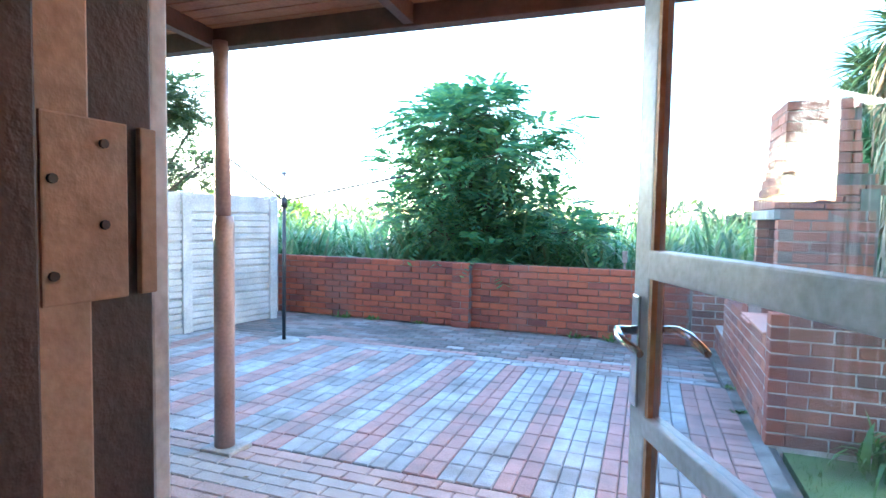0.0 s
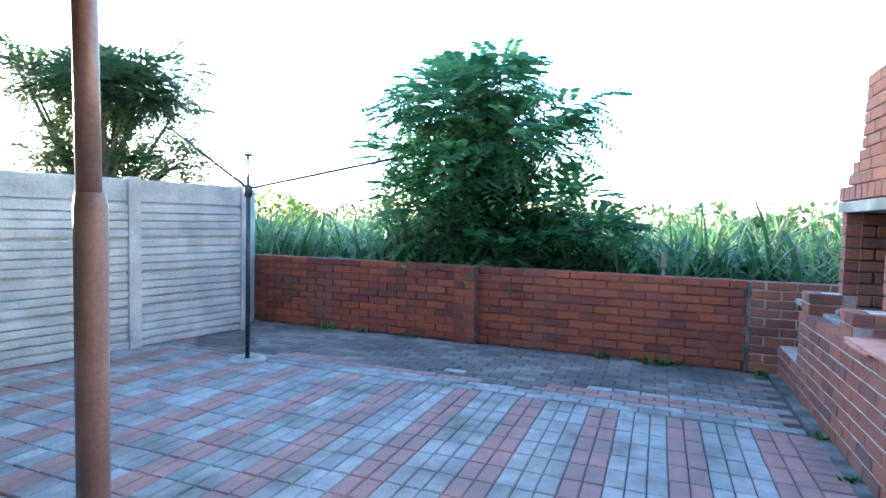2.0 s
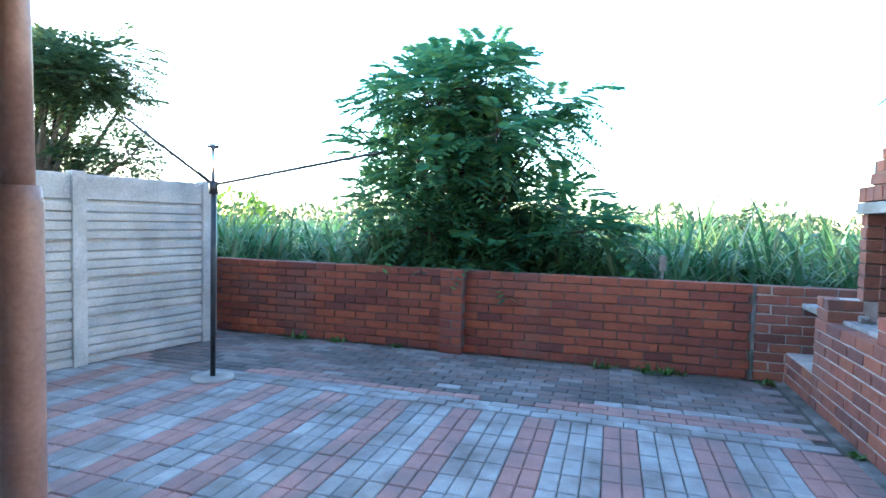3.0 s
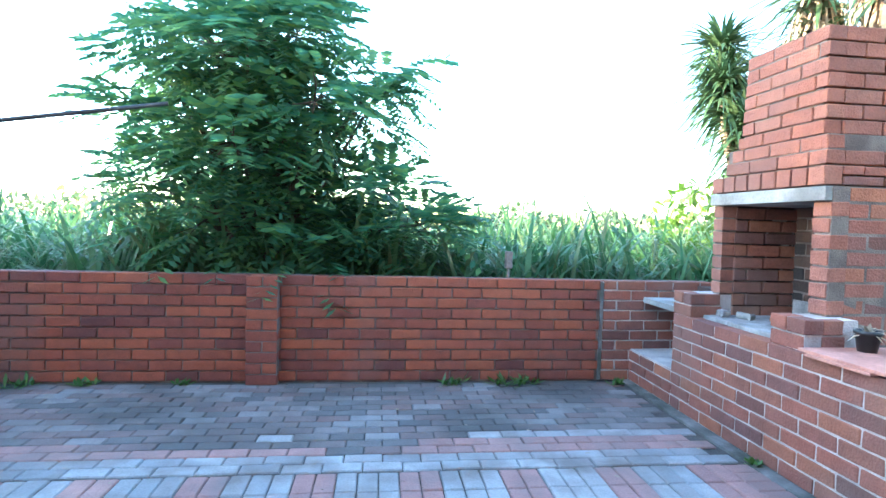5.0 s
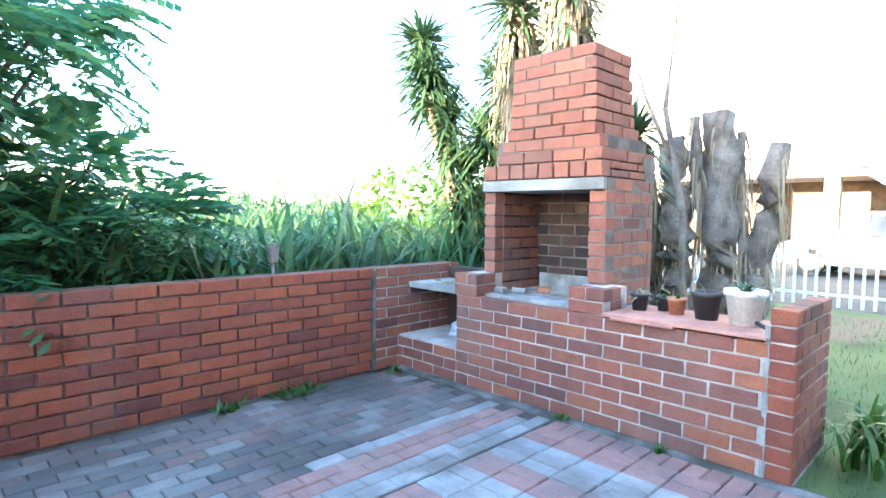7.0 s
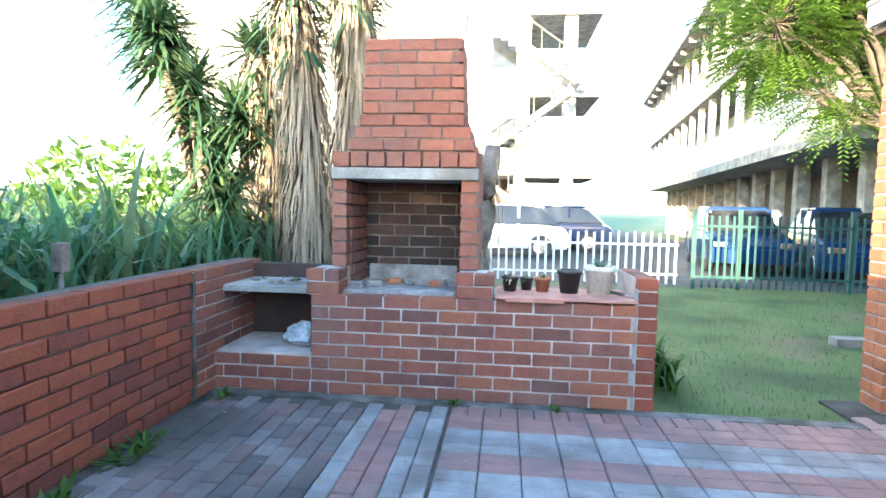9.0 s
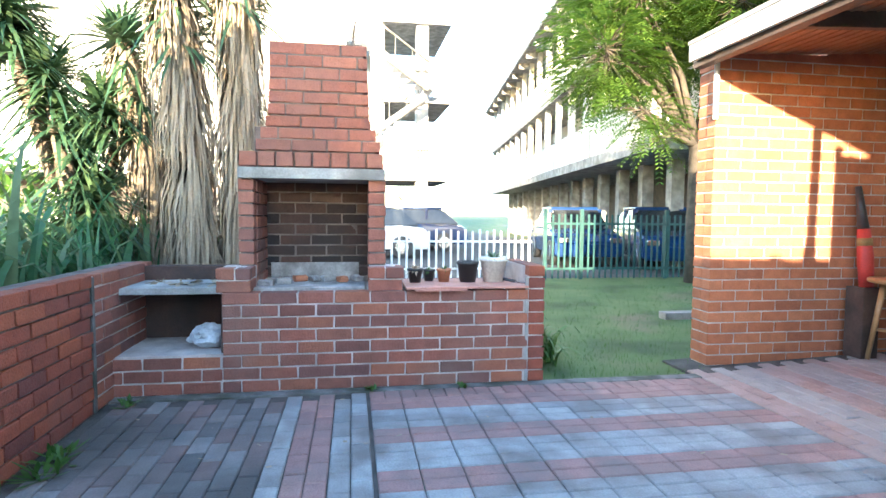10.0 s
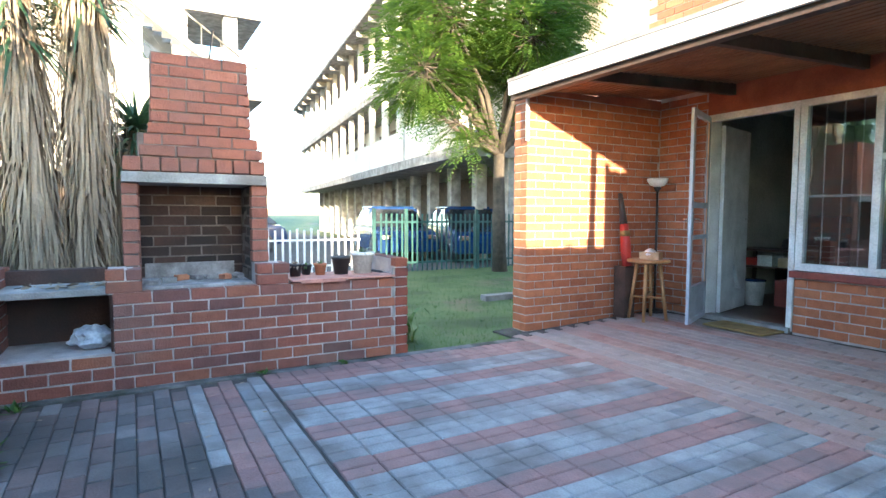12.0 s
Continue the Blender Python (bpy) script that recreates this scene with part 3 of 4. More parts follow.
bush_belt("braai_bushes", "green shrubs behind the barbecue corner", 34, [(4.2, 8.0, 0.6, 0.7, 400), (5.0, 7.2, 0.5, 0.6, 300), (3.2, 9.2, 1.3, 0.8, 500), (4.6, 9.5, 1.2, 0.9, 500)], 0.08, M_LEAFY)


def rosette(soup, c, n, length, r, droop=0.35, up=0.3, w=0.026):
    for _ in range(n):
        d = rand_dir(r)
        d = Vector((d.x, d.y, abs(d.z) * 0.9 + up - 0.5 * r.random())).normalized()
        sd = d.cross(Vector((0, 0, 1)))
        sd = sd.normalized() if sd.length > 0.05 else Vector((1, 0, 0))
        ln = length * r.uniform(0.7, 1.1)
        pairs = []
        for i in range(5):
            u = i / 4
            p = c + d * ln * u - Vector((0, 0, 1)) * (droop * ln * u * u)
            ww = sd * (w * (1 - u) ** 0.7 + 0.001)
            pairs.append((p - ww, p + ww))
        soup.strip(pairs)


def skirt(soup, a, b, n, r, rad, length):
    """Dead leaves hanging down round a stem from a to b."""
    for _ in range(n):
        u = r.random()
        c = a.lerp(b, u)
        t = r.uniform(0, 2 * math.pi)
        d = Vector((math.cos(t), math.sin(t), 0))
        ln, w = length * r.uniform(0.5, 1.1), r.uniform(0.008, 0.022)
        k = rad * r.uniform(0.6, 1.15)
        sd = Vector((-d.y, d.x, 0))
        ph = r.uniform(-0.05, 0.05)
        pairs = []
        for i in range(5):
            v = i / 4
            p = c + d * (k * min(1, 0.35 + v * 0.9)) + sd * (ph * v) - Vector((0, 0, ln * v ** 1.15)) + Vector((0, 0, 0.05 * math.sin(v * 3)))
            ww = sd * (w * (1 - 0.7 * v))
            pairs.append((p - ww, p + ww))
        soup.strip(pairs)


def yucca(name, label, x, y, stems, seed, heads=70, length=0.55, dead=0, skirt_r=0.2, bark=None):
    """stems: lists of points of each stem, in metres from the base; a head of sword leaves tops each one."""
    r = random.Random(seed)
    t = empty(name, label, "palm", at=(x, y, -0.05))
    green, dry = Soup(), Soup()
    for pts, rad in stems:
        pts = [Vector(p) for p in pts]
        fine = []
        for a, b in zip(pts, pts[1:]):
            fine += [a.lerp(b, k / 6) + rand_dir(r) * rad * 0.18 for k in range(6)]
        fine.append(pts[-1])
        shaft = tube(B(), fine, [rad * (1 - 0.3 * i / len(fine)) * r.uniform(0.82, 1.18) for i in range(len(fine))], 14)
        for v in shaft.verts:
            v.co += rand_dir(r) * rad * 0.07 + Vector((1, 1, 0)) * rad * 0.35 * noise.noise(v.co * 7)
        part("trunk", shaft, bark or M_BARK, t)
        if heads:
            rosette(green, pts[-1], heads, length, r)
            for k in range(3):
                rosette(green, pts[-1].lerp(pts[-2], 0.15 + 0.25 * k), heads // 2, length, r, 0.6, 0.1)
        if dead:
            for a, b in zip(pts, pts[1:]):
                skirt(dry, a, b, dead, r, skirt_r, 0.75)
    if heads:
        green.part("leaves", M_YUCCA, t)
    if dead:
        dry.part("dead_leaves", M_THATCH, t, "hanging straw-coloured dead leaves")
    return t


yucca("yucca", "tall green yucca with sword-shaped leaves", 2.55, 7.6, [
    ([(0, 0, 0), (0.05, 0, 0.9), (0.1, 0.05, 1.7)], 0.08), ([(0, 0, 0.6), (-0.1, 0.1, 1.6), (0.0, 0.25, 2.35)], 0.07),
    ([(0.1, 0, 1.0), (0.3, -0.2, 1.9), (0.2, -0.1, 2.1)], 0.05), ([(0, 0.2, 1.5), (0.1, 0.5, 2.6), (0.05, 0.75, 3.3)], 0.06), ([(0, 0.2, 1.4), (-0.1, 0.4, 2.3), (-0.05, 0.55, 2.85)], 0.06), ([(0, 0, 0.5), (0.0, -0.1, 1.3)], 0.06)], 41, 130, 0.62, 0, 0.11)
yucca("shaggy_palm", "shaggy palm with a thick skirt of dead fronds", 2.5, 6.62, [
    ([(0, 0, 0), (0.05, 0.05, 1.2), (0.0, 0.1, 2.3), (-0.05, 0.2, 3.3)], 0.13), ([(0.1, -0.2, 0), (0.15, -0.3, 1.4), (0.1, -0.35, 2.6), (0.05, -0.3, 3.7)], 0.12),
    ([(0.3, 0.2, 0.2), (0.5, 0.5, 1.5), (0.4, 0.75, 2.75)], 0.10), ([(0.4, -0.3, 0.3), (0.6, -0.62, 1.3), (0.62, -0.72, 2.05)], 0.07)], 42, 110, 0.65, 420, 0.25)
yucca("pruned_trunks", "cluster of pale pruned palm trunks without leaves", 4.2, 5.85, [
    ([(0, 0, 0), (0.02, 0.05, 1.0), (0.1, 0.2, 2.1)], 0.2), ([(0.2, -0.3, 0), (0.2, -0.35, 1.0), (0.25, -0.25, 2.4)], 0.2), ([(0.1, 0.35, 0), (0.1, 0.4, 1.1), (0.0, 0.55, 2.1)], 0.17),
    ([(0.4, -0.6, 0), (0.45, -0.65, 0.9), (0.5, -0.8, 2.05)], 0.16), ([(0.2, -0.35, 1.0), (0.15, -0.1, 1.5), (0.1, -0.05, 2.35)], 0.08), ([(0.4, -0.6, 0.6), (0.4, -0.45, 1.2), (0.45, -0.42, 2.2)], 0.07)], 43, 0, 0.5, 40, 0.2, M_STUMP)
sapling = empty("leaning_branch", "thin bare pale branch leaning beside the trunks", "branch", at=(2.4, 6.0, 0))
part("stem", tube(B(), [(0, -0.9, 0), (0.1, -0.85, 1.2), (0.15, -0.65, 2.1), (0.1, -0.75, 2.9)], [0.035, 0.03, 0.022, 0.01], 6), M_STUMP, sapling)
part("twig", tube(B(), [(0.12, -0.72, 1.7), (0.1, -0.5, 2.2), (0.1, -0.38, 2.6)], [0.02, 0.014, 0.006], 6), M_STUMP, sapling)


def weed(x, y, seed, size=0.12, z=0.0):
    r = random.Random(seed)
    s = Soup()
    for _ in range(26):
        d = rand_dir(r)
        d = Vector((d.x, d.y, abs(d.z) * 0.5 + 0.15)).normalized()
        sd = Vector((-d.y, d.x, 0)).normalized()
        ln = size * r.uniform(0.4, 1.1)
        p = Vector((x + r.uniform(-1, 1) * size * 0.7, y + r.uniform(-0.4, 0.4) * size, z))
        s.strip([(p - sd * 0.003, p + sd * 0.003), (p + d * ln * 0.6 - sd * 0.012, p + d * ln * 0.6 + sd * 0.012), (p + d * ln, p + d * ln + sd * 0.001)])
    return tagged(s.part("weed", M_WEED), "small green weed growing in the paving joint", "weed", group="weeds along the wall", kind="stuff")


for i, (x, y, sz) in enumerate(((-3.6, 6.62, 0.14), (-3.15, 6.66, 0.09), (-0.55, 6.62, 0.12), (-0.12, 6.6, 0.13), (0.05, 6.64, 0.1), (0.86, 5.15, 0.06), (0.84, 4.55, 0.05), (0.75, 6.6, 0.07), (-2.5, 6.66, 0.07))):
    weed(x, y, 60 + i, sz)
fern = cane_patch(77, 16, 1.3, 1.65, 3.7, 3.86, 0.3, 0.5)
tagged(fern.part("clump_plant", M_WEED), "leafy green plant beside the brick end wall", "plant")
rl = random.Random(91)
leaves = Soup()
for _ in range(70):
    x, y = rl.uniform(-4, 0.9), rl.uniform(1.0, 6.6)
    p, a, b = Vector((x, y, ground_z(y) + 0.012)), rand_dir(rl) * 0.02, rand_dir(rl) * 0.012
    a.z, b.z = 0.002, 0.002
    leaves.quad(p - a, p - b, p + a, p + b)
tagged(leaves.part("fallen_leaves", M_THATCH), "dry fallen leaves scattered on the paving", "leaves", kind="stuff")

# ---- clothes line ----
line = empty("clothes_line", "folded rotary clothes line on a dark steel pole", "clothes line", at=(-3.44, 5.15, 0))
part("pole", tube(B(), [(0, 0, 0), (0, 0, 1.5)], 0.02, 12), M_DARK, line)
part("mast", tube(B(), [(0, 0, 1.45), (0.02, -0.03, 1.78)], 0.013, 10), M_STEEL, line)
part("mast_cap", lathe(B(), [(0.013, 0), (0.042, 0.012), (0.046, 0.03), (0.02, 0.04)], 0.02, -0.03, 1.77, 16), M_STEEL, line)
part("hub", tube(B(), [(0, 0, 1.43), (0, 0, 1.53)], 0.034, 12), M_DARK, line)
ARMS = ((-0.55, -0.30, 1.98), (1.25, 0.35, 1.78), (-0.35, 0.25, 1.62))
for ax, ay, az in ARMS:
    part("arm", tube(B(), [(0, 0, 1.5), (ax, ay, az)], 0.011, 8), M_DARK, line)
for k in range(4):
    u = 0.35 + 0.18 * k
    a, b = Vector(ARMS[0]).lerp(Vector((0, 0, 1.5)), 1 - u), Vector(ARMS[2]).lerp(Vector((0, 0, 1.5)), 1 - u)
    part("cord", tube(B(), [a, a.lerp(b, 0.5) - Vector((0, 0, 0.12 + 0.03 * k)), b], 0.003, 4), M_WHITE, line)
tagged(part("concrete_patch", lathe(B(), [(0.17, -0.01), (0.16, 0.008), (0.05, 0.012)], -3.44, 5.15, 0.004, 12), M_CONC), "pale concrete patch round the pole's foot", "concrete")
stake = empty("marker_stake", "weathered stake standing behind the garden wall", "stake", at=(-0.05, 6.99, -0.1))
part("rod", tube(B(), [(0, 0, 0), (0, 0, 0.98)], 0.012, 8), M_STUMP, stake)
part("cap", box(B(), -0.028, -0.028, 0.96, 0.028, 0.028, 1.1, 0.006), M_STUMP, stake)

# ---- counter things ----
tagged(part("terracotta_board", box(B(), BX - 0.06, 4.09, 0.655, 1.38, 4.93, 0.670, 0.003), M_TILE), "broken terracotta sheets on the counter", "tile sheet")
tagged(part("terracotta_offcut", box(B(), BX - 0.075, 4.52, 0.643, 1.16, 4.87, 0.655, 0.002), M_TILE), "thin terracotta offcut under the sheet", "tile sheet")


def pot(label, x, y, r, h, material, plant=None, seed=0):
    t = empty("plant_pot", label, "plant pot", group="pots on the counter", at=(x - 0.04, y + 0.07, 0.670))
    part("vessel", lathe(B(), [(r * 0.72, 0), (r * 0.95, h * 0.82), (r * 1.05, h * 0.83), (r * 1.06, h), (r * 0.93, h), (r * 0.9, h * 0.85)]), material, t)
    part("soil", lathe(B(), [(r * 0.9, h * 0.84), (r * 0.6, h * 0.87)]), M_SAND, t)
    if plant:
        rr = random.Random(seed)
        s = Soup()
        rosette(s, Vector((0, 0, h * 0.85)), plant[0], plant[1], rr, 0.5, 0.4, plant[2])
        s.part("plant", plant[3], t)
    return t


pot("small black plastic pot with a pale succulent", 1.2, 4.77, 0.055, 0.10, M_BLACK, (26, 0.10, 0.012, M_THATCH), 1)
pot("small black plastic pot beside a clay pot", 1.28, 4.66, 0.045, 0.085, M_BLACK, (14, 0.07, 0.008, M_WEED), 2)
pot("terracotta clay pot with a small plant", 1.22, 4.56, 0.052, 0.095, M_TERRA, (18, 0.09, 0.007, M_WEED), 3)
pot("black plastic pot with bare soil and twigs", 1.2, 4.39, 0.078, 0.15, M_BLACK, (5, 0.16, 0.004, M_BARK), 4)
pot("large white plastic pot with a grey-green plant", 1.2, 4.2, 0.098, 0.18, M_POTW, (34, 0.17, 0.011, M_YUCCA), 5)
tool = empty("garden_shears", "old garden shears lying on the counter", "shears", at=(1.06, 4.13, 0.670), turn=30)
part("blade", box(B(), -0.12, -0.012, 0, 0.0, 0.012, 0.012, 0.003), M_STEEL, tool)
part("grip", tube(B(), [(0, 0, 0.01), (0.07, 0.03, 0.02), (0.12, 0.03, 0.02)], 0.011, 8), M_BLACK, tool)
rs = random.Random(5)
for i in range(7):
    bm = box(B(), -0.05, -0.03, 0, 0.05, 0.03, 0.04, 0.012)
    for v in bm.verts:
        v.co += rand_dir(rs) * 0.006
    ob = tagged(part("rubble_piece", bm, (M_ASH, M_TERRA, M_CONC)[i % 3]), "broken brick or ash lump on the hearth", "rubble", group="rubble on the hearth")
    ob.matrix_basis = pose(1.08 + rs.uniform(0, 0.3), 5.25 + i * 0.1, 0.664, 0, 0, rs.uniform(0, 180))
tagged(part("ash_bed", box(B(), 1.01, 5.19, 0.632, 1.63, 5.92, 0.664, 0.01), M_ASH), "bed of pale ash on the hearth", "ash")
bag = bmesh.new()
bmesh.ops.create_icosphere(bag, subdivisions=3, radius=0.12)
for v in bag.verts:
    v.co += v.co.normalized() * 0.05 * noise.noise(v.co * 18)
    v.co.z = v.co.z * 0.65 + 0.075
ob = tagged(part("plastic_bag", bag, M_BAGP), "crumpled grey plastic bag in the wood nook", "bag")
ob.matrix_basis = pose(1.16, 6.23, 0.252)
dust = Soup()
for _ in range(30):
    p, a, b = Vector((rs.uniform(1.05, 1.42), rs.uniform(6.15, 6.65), 0.676)), rand_dir(rs) * 0.05, rand_dir(rs) * 0.03
    a.z *= 0.1
    b.z = abs(b.z) * 0.5
    dust.quad(p - a, p - b, p + a, p + b)
tagged(dust.part("slab_litter", M_THATCH), "dry litter lying on the concrete shelf", "litter", kind="stuff")

# ---- door, window and patio things ----
door_frame = empty("door_1", "open white-framed glazed door to the patio", "door", kind="structure")
part("jamb_hinge", box(B(), DX1, HY - 0.16, 0.1, DX1 + 0.05, HY + 0.006, DH, 0.004), M_WHITE, door_frame)
part("jamb_latch", box(B(), DX0 - 0.055, HY - 0.015, 0.1, DX0 - 0.004, HY + 0.012, DH, 0.004), M_WHITE, door_frame)
part("jamb_reveal", box(B(), DX0 - 0.05, HY - 0.10, 0.1, DX0, HY - 0.017, DH, 0.003), M_TIMBER_AND_SHADE, door_frame, "dark brown jamb reveal")
part("jamb_pale_strip", box(B(), DX0 - 0.05, HY - 0.16, 0.1, DX0 + 0.01, HY - 0.102, DH, 0.003), M_PALEW, door_frame, "raw pale wood jamb strip")
part("jamb_inner_strip", box(B(), DX0 - 0.05, HY - 0.22, 0.1, DX0 + 0.02, HY - 0.162, DH, 0.003), M_TIMBER_AND_SHADE, door_frame)
part("strike_plate", box(B(), DX0 + 0.001, HY - 0.155, 1.25, DX0 + 0.013, HY - 0.06, 1.44, 0.002), M_PALEW, door_frame, "paint-smeared strike plate")
part("strike_plate", box(B(), DX0 + 0.001, HY - 0.04, 1.25, DX0 + 0.009, HY - 0.018, 1.44, 0.002), M_PALEW, door_frame, "paint-smeared strike plate")
for k, z in enumerate((1.28, 1.33, 1.375, 1.415)):
    part("screw", tube(B(), [(DX0 + 0.012, HY - 0.145 + 0.055 * (k % 2), z), (DX0 + 0.017, HY - 0.145 + 0.055 * (k % 2), z)], 0.005, 8), M_DARK, door_frame)
part("head", box(B(), DX0 - 0.055, HY - 0.07, DH - 0.05, DX1 + 0.05, HY + 0.008, DH + 0.018, 0.004), M_WHITE, door_frame)
part("threshold", box(B(), DX0 - 0.05, HY - 0.10, 0.085, DX1 + 0.04, HY + 0.05, 0.135, 0.006), M_CONC, door_frame)

leaf = empty("door_leaf", "grey-white steel and glass door leaf standing open", "door", at=(0.455, HY + 0.03, 0.12), turn=113.5)
LW, LH = 0.70, 2.05
for a, b in ((0, 0.06), (LW - 0.07, LW)):
    part("stile", box(B(), a, -0.015, 0, b, 0.015, LH, 0.004), M_DOORP, leaf)
for a, b in ((0, 0.05), (0.30, 0.36), (0.81, 0.85), (1.115, 1.17), (LH - 0.06, LH)):
    part("rail", box(B(), 0.06, -0.018, a, LW - 0.07, 0.018, b, 0.004), M_DOORP, leaf)
part("kick_panel", box(B(), 0.06, -0.006, 0.05, LW - 0.07, 0.006, 0.30), M_DOORP, leaf)
for a, b in ((0.36, 0.81), (0.85, 1.115), (1.17, LH - 0.06)):
    p = part("pane", box(B(), 0.06, -0.002, a, LW - 0.07, 0.002, b), M_CLEAR, leaf)
    p.visible_shadow = False
    for sx in (0.062, LW - 0.082):
        part("glazing_bead", box(B(), sx, 0.003, a, sx + 0.012, 0.014, b), M_PALEW, leaf)
part("lock_plate", box(B(), LW - 0.052, 0.02, 0.86, LW - 0.018, 0.026, 1.08, 0.003), M_STEEL, leaf, "chrome lock plate")
part("lock_plate", box(B(), LW - 0.052, -0.026, 0.86, LW - 0.018, -0.02, 1.08, 0.003), M_STEEL, leaf, "chrome lock plate")
for sg in (-1, 1):
    part("handle", tube(B(), [(LW - 0.035, 0.02 * sg, 1.01), (LW - 0.035, 0.06 * sg, 1.01), (LW - 0.07, 0.07 * sg, 1.005), (LW - 0.15, 0.062 * sg, 0.99)], [0.009, 0.009, 0.009, 0.007], 10), M_STEEL, leaf, "chrome lever handle")
inner = empty("inner_door", "white painted timber door opened into the room", "door", at=(DX1 - 0.005, HY - 0.19, 0.125), turn=-76)
part("panel", box(B(), 0, -0.02, 0, 0.74, 0.02, 1.98, 0.004), M_WHITE, inner)
part("knob", lathe(B(), [(0.012, 0), (0.012, 0.03), (0.026, 0.045), (0.02, 0.06)], 0.68, 0.0, 0.95, 12), M_STEEL, inner)

window = empty("window_1", "white-framed window with burglar bars and dark room behind", "window", kind="structure")
for x in (WX1, -1.04, -1.55, -2.05, -2.45, WX0 + 0.03):
    part("mullion", box(B(), x - 0.03, HY - 0.07, WZ0, x + 0.03, HY + 0.006, DH, 0.004), M_WHITE, window)
part("bottom_rail", box(B(), WX0, HY - 0.07, WZ0 - 0.03, WX1 + 0.03, HY + 0.008, WZ0 + 0.035, 0.004), M_WHITE, window)
part("top_rail", box(B(), WX0, HY - 0.07, DH - 0.04, WX1 + 0.03, HY + 0.008, DH + 0.018, 0.004), M_WHITE, window)
part("transom", box(B(), -1.55, HY - 0.06, 1.62, -1.04, HY + 0.002, 1.67, 0.004), M_WHITE, window)
for x0_, x1_ in ((-1.04, WX1), (-1.55, -1.04), (-2.05, -1.55), (-2.45, -2.05), (WX0 + 0.03, -2.45)):
    p = part("pane", box(B(), x0_ + 0.02, HY - 0.034, WZ0 + 0.03, x1_ - 0.02, HY - 0.03, DH - 0.03), M_GLASS, window)
    p.visible_shadow = False
    for k in range(1, 4):
        xx = x0_ + (x1_ - x0_) * k / 4
        part("burglar_bar", tube(B(), [(xx, HY - 0.075, WZ0), (xx, HY - 0.075, DH)], 0.006, 6), M_WHITE, window)
    part("burglar_bar", box(B(), x0_, HY - 0.082, 1.33, x1_, HY - 0.07, 1.35), M_WHITE, window)
part("sill", box(B(), WX0 - 0.03, HY - 0.03, WZ0 - 0.095, WX1 + 0.05, HY + 0.06, WZ0 - 0.034, 0.008), M_SILL, window, "dark red painted sill")

tagged(part("door_mat", box(B(), -0.42, 0.80, 0.098, 0.18, 1.13, 0.116, 0.005), M_MAT), "worn brown coir door mat", "mat")
stool = empty("wooden_stool", "round varnished wooden stool with splayed legs", "stool", at=(0.72, 1.28, ground_z(1.28)))
part("seat", lathe(B(), [(0.2, 0.60), (0.215, 0.608), (0.215, 0.628), (0.2, 0.636)], n=32), M_WOOD, stool)
for a in (30, 120, 210, 300):
    c, s_ = math.cos(radians(a)), math.sin(radians(a))
    part("leg", tube(B(), [(0.19 * c, 0.19 * s_, 0), (0.11 * c, 0.11 * s_, 0.605)], [0.017, 0.022], 10), M_WOOD, stool)
for a, b in ((30, 210), (120, 300)):
    part("stretcher", tube(B(), [(0.16 * math.cos(radians(a)), 0.16 * math.sin(radians(a)), 0.22 + a * 0.0005), (0.16 * math.cos(radians(b)), 0.16 * math.sin(radians(b)), 0.22 + a * 0.0005)], 0.011, 8), M_WOOD, stool)
carton = empty("cardboard_box", "small open cardboard box on the wooden stool", "box", at=(0.70, 1.27, ground_z(1.28) + 0.637), turn=20)
for x0_, y0_, x1_, y1_ in ((-0.1, -0.06, 0.1, -0.055), (-0.1, 0.055, 0.1, 0.06), (-0.1, -0.055, -0.095, 0.055), (0.095, -0.055, 0.1, 0.055)):
    part("panel", box(B(), x0_, y0_, 0, x1_, y1_, 0.075), M_CARD, carton)
part("base", box(B(), -0.095, -0.055, 0, 0.095, 0.055, 0.004), M_CARD, carton)
part("crumpled_paper", lathe(B(), [(0.04, 0.01), (0.07, 0.05), (0.05, 0.09), (0.015, 0.11)], 0.01, 0, 0, 9), M_WHITE, carton, "white crumpled paper")
lamp = empty("floor_lamp", "black floor lamp with a white bowl shade", "lamp", at=(0.95, 0.90, ground_z(0.9)))
part("base", lathe(B(), [(0.13, 0), (0.13, 0.015), (0.03, 0.03)], n=24), M_BLACK, lamp)
part("stem", tube(B(), [(0, 0, 0.02), (0, 0, 1.36)], 0.012, 10), M_BLACK, lamp)
part("collar", lathe(B(), [(0.014, 1.33), (0.04, 1.37), (0.03, 1.39)], n=16), M_BLACK, lamp)
part("shade", lathe(B(), [(0.03, 1.385), (0.075, 1.40), (0.105, 1.44), (0.112, 1.475), (0.104, 1.475), (0.07, 1.42)], n=28), M_WHITE, lamp, "white glass bowl shade")
bat = empty("sports_bag", "long red and black bag leaning on the wall", "bag", at=(0.99, 1.36, ground_z(1.36) + 0.55))
part("sleeve", tube(B(), [(-0.05, 0, 0), (-0.03, 0.0, 0.22), (-0.01, 0.01, 0.45)], [0.05, 0.055, 0.045], 12), M_RED, bat)
part("grip", tube(B(), [(-0.012, 0.01, 0.43), (0.035, 0.03, 0.78)], [0.042, 0.022], 12), M_BLACK, bat)
part("band", tube(B(), [(-0.022, 0.004, 0.32), (-0.018, 0.006, 0.38)], 0.053, 12), M_MAT, bat, "yellow printed band")
prop = tagged(part("low_crate", box(B(), 0.89, 1.28, ground_z(1.36), 1.05, 1.43, ground_z(1.36) + 0.55, 0.006), M_TIMBER_AND_SHADE), "dark low crate behind the stool", "crate")

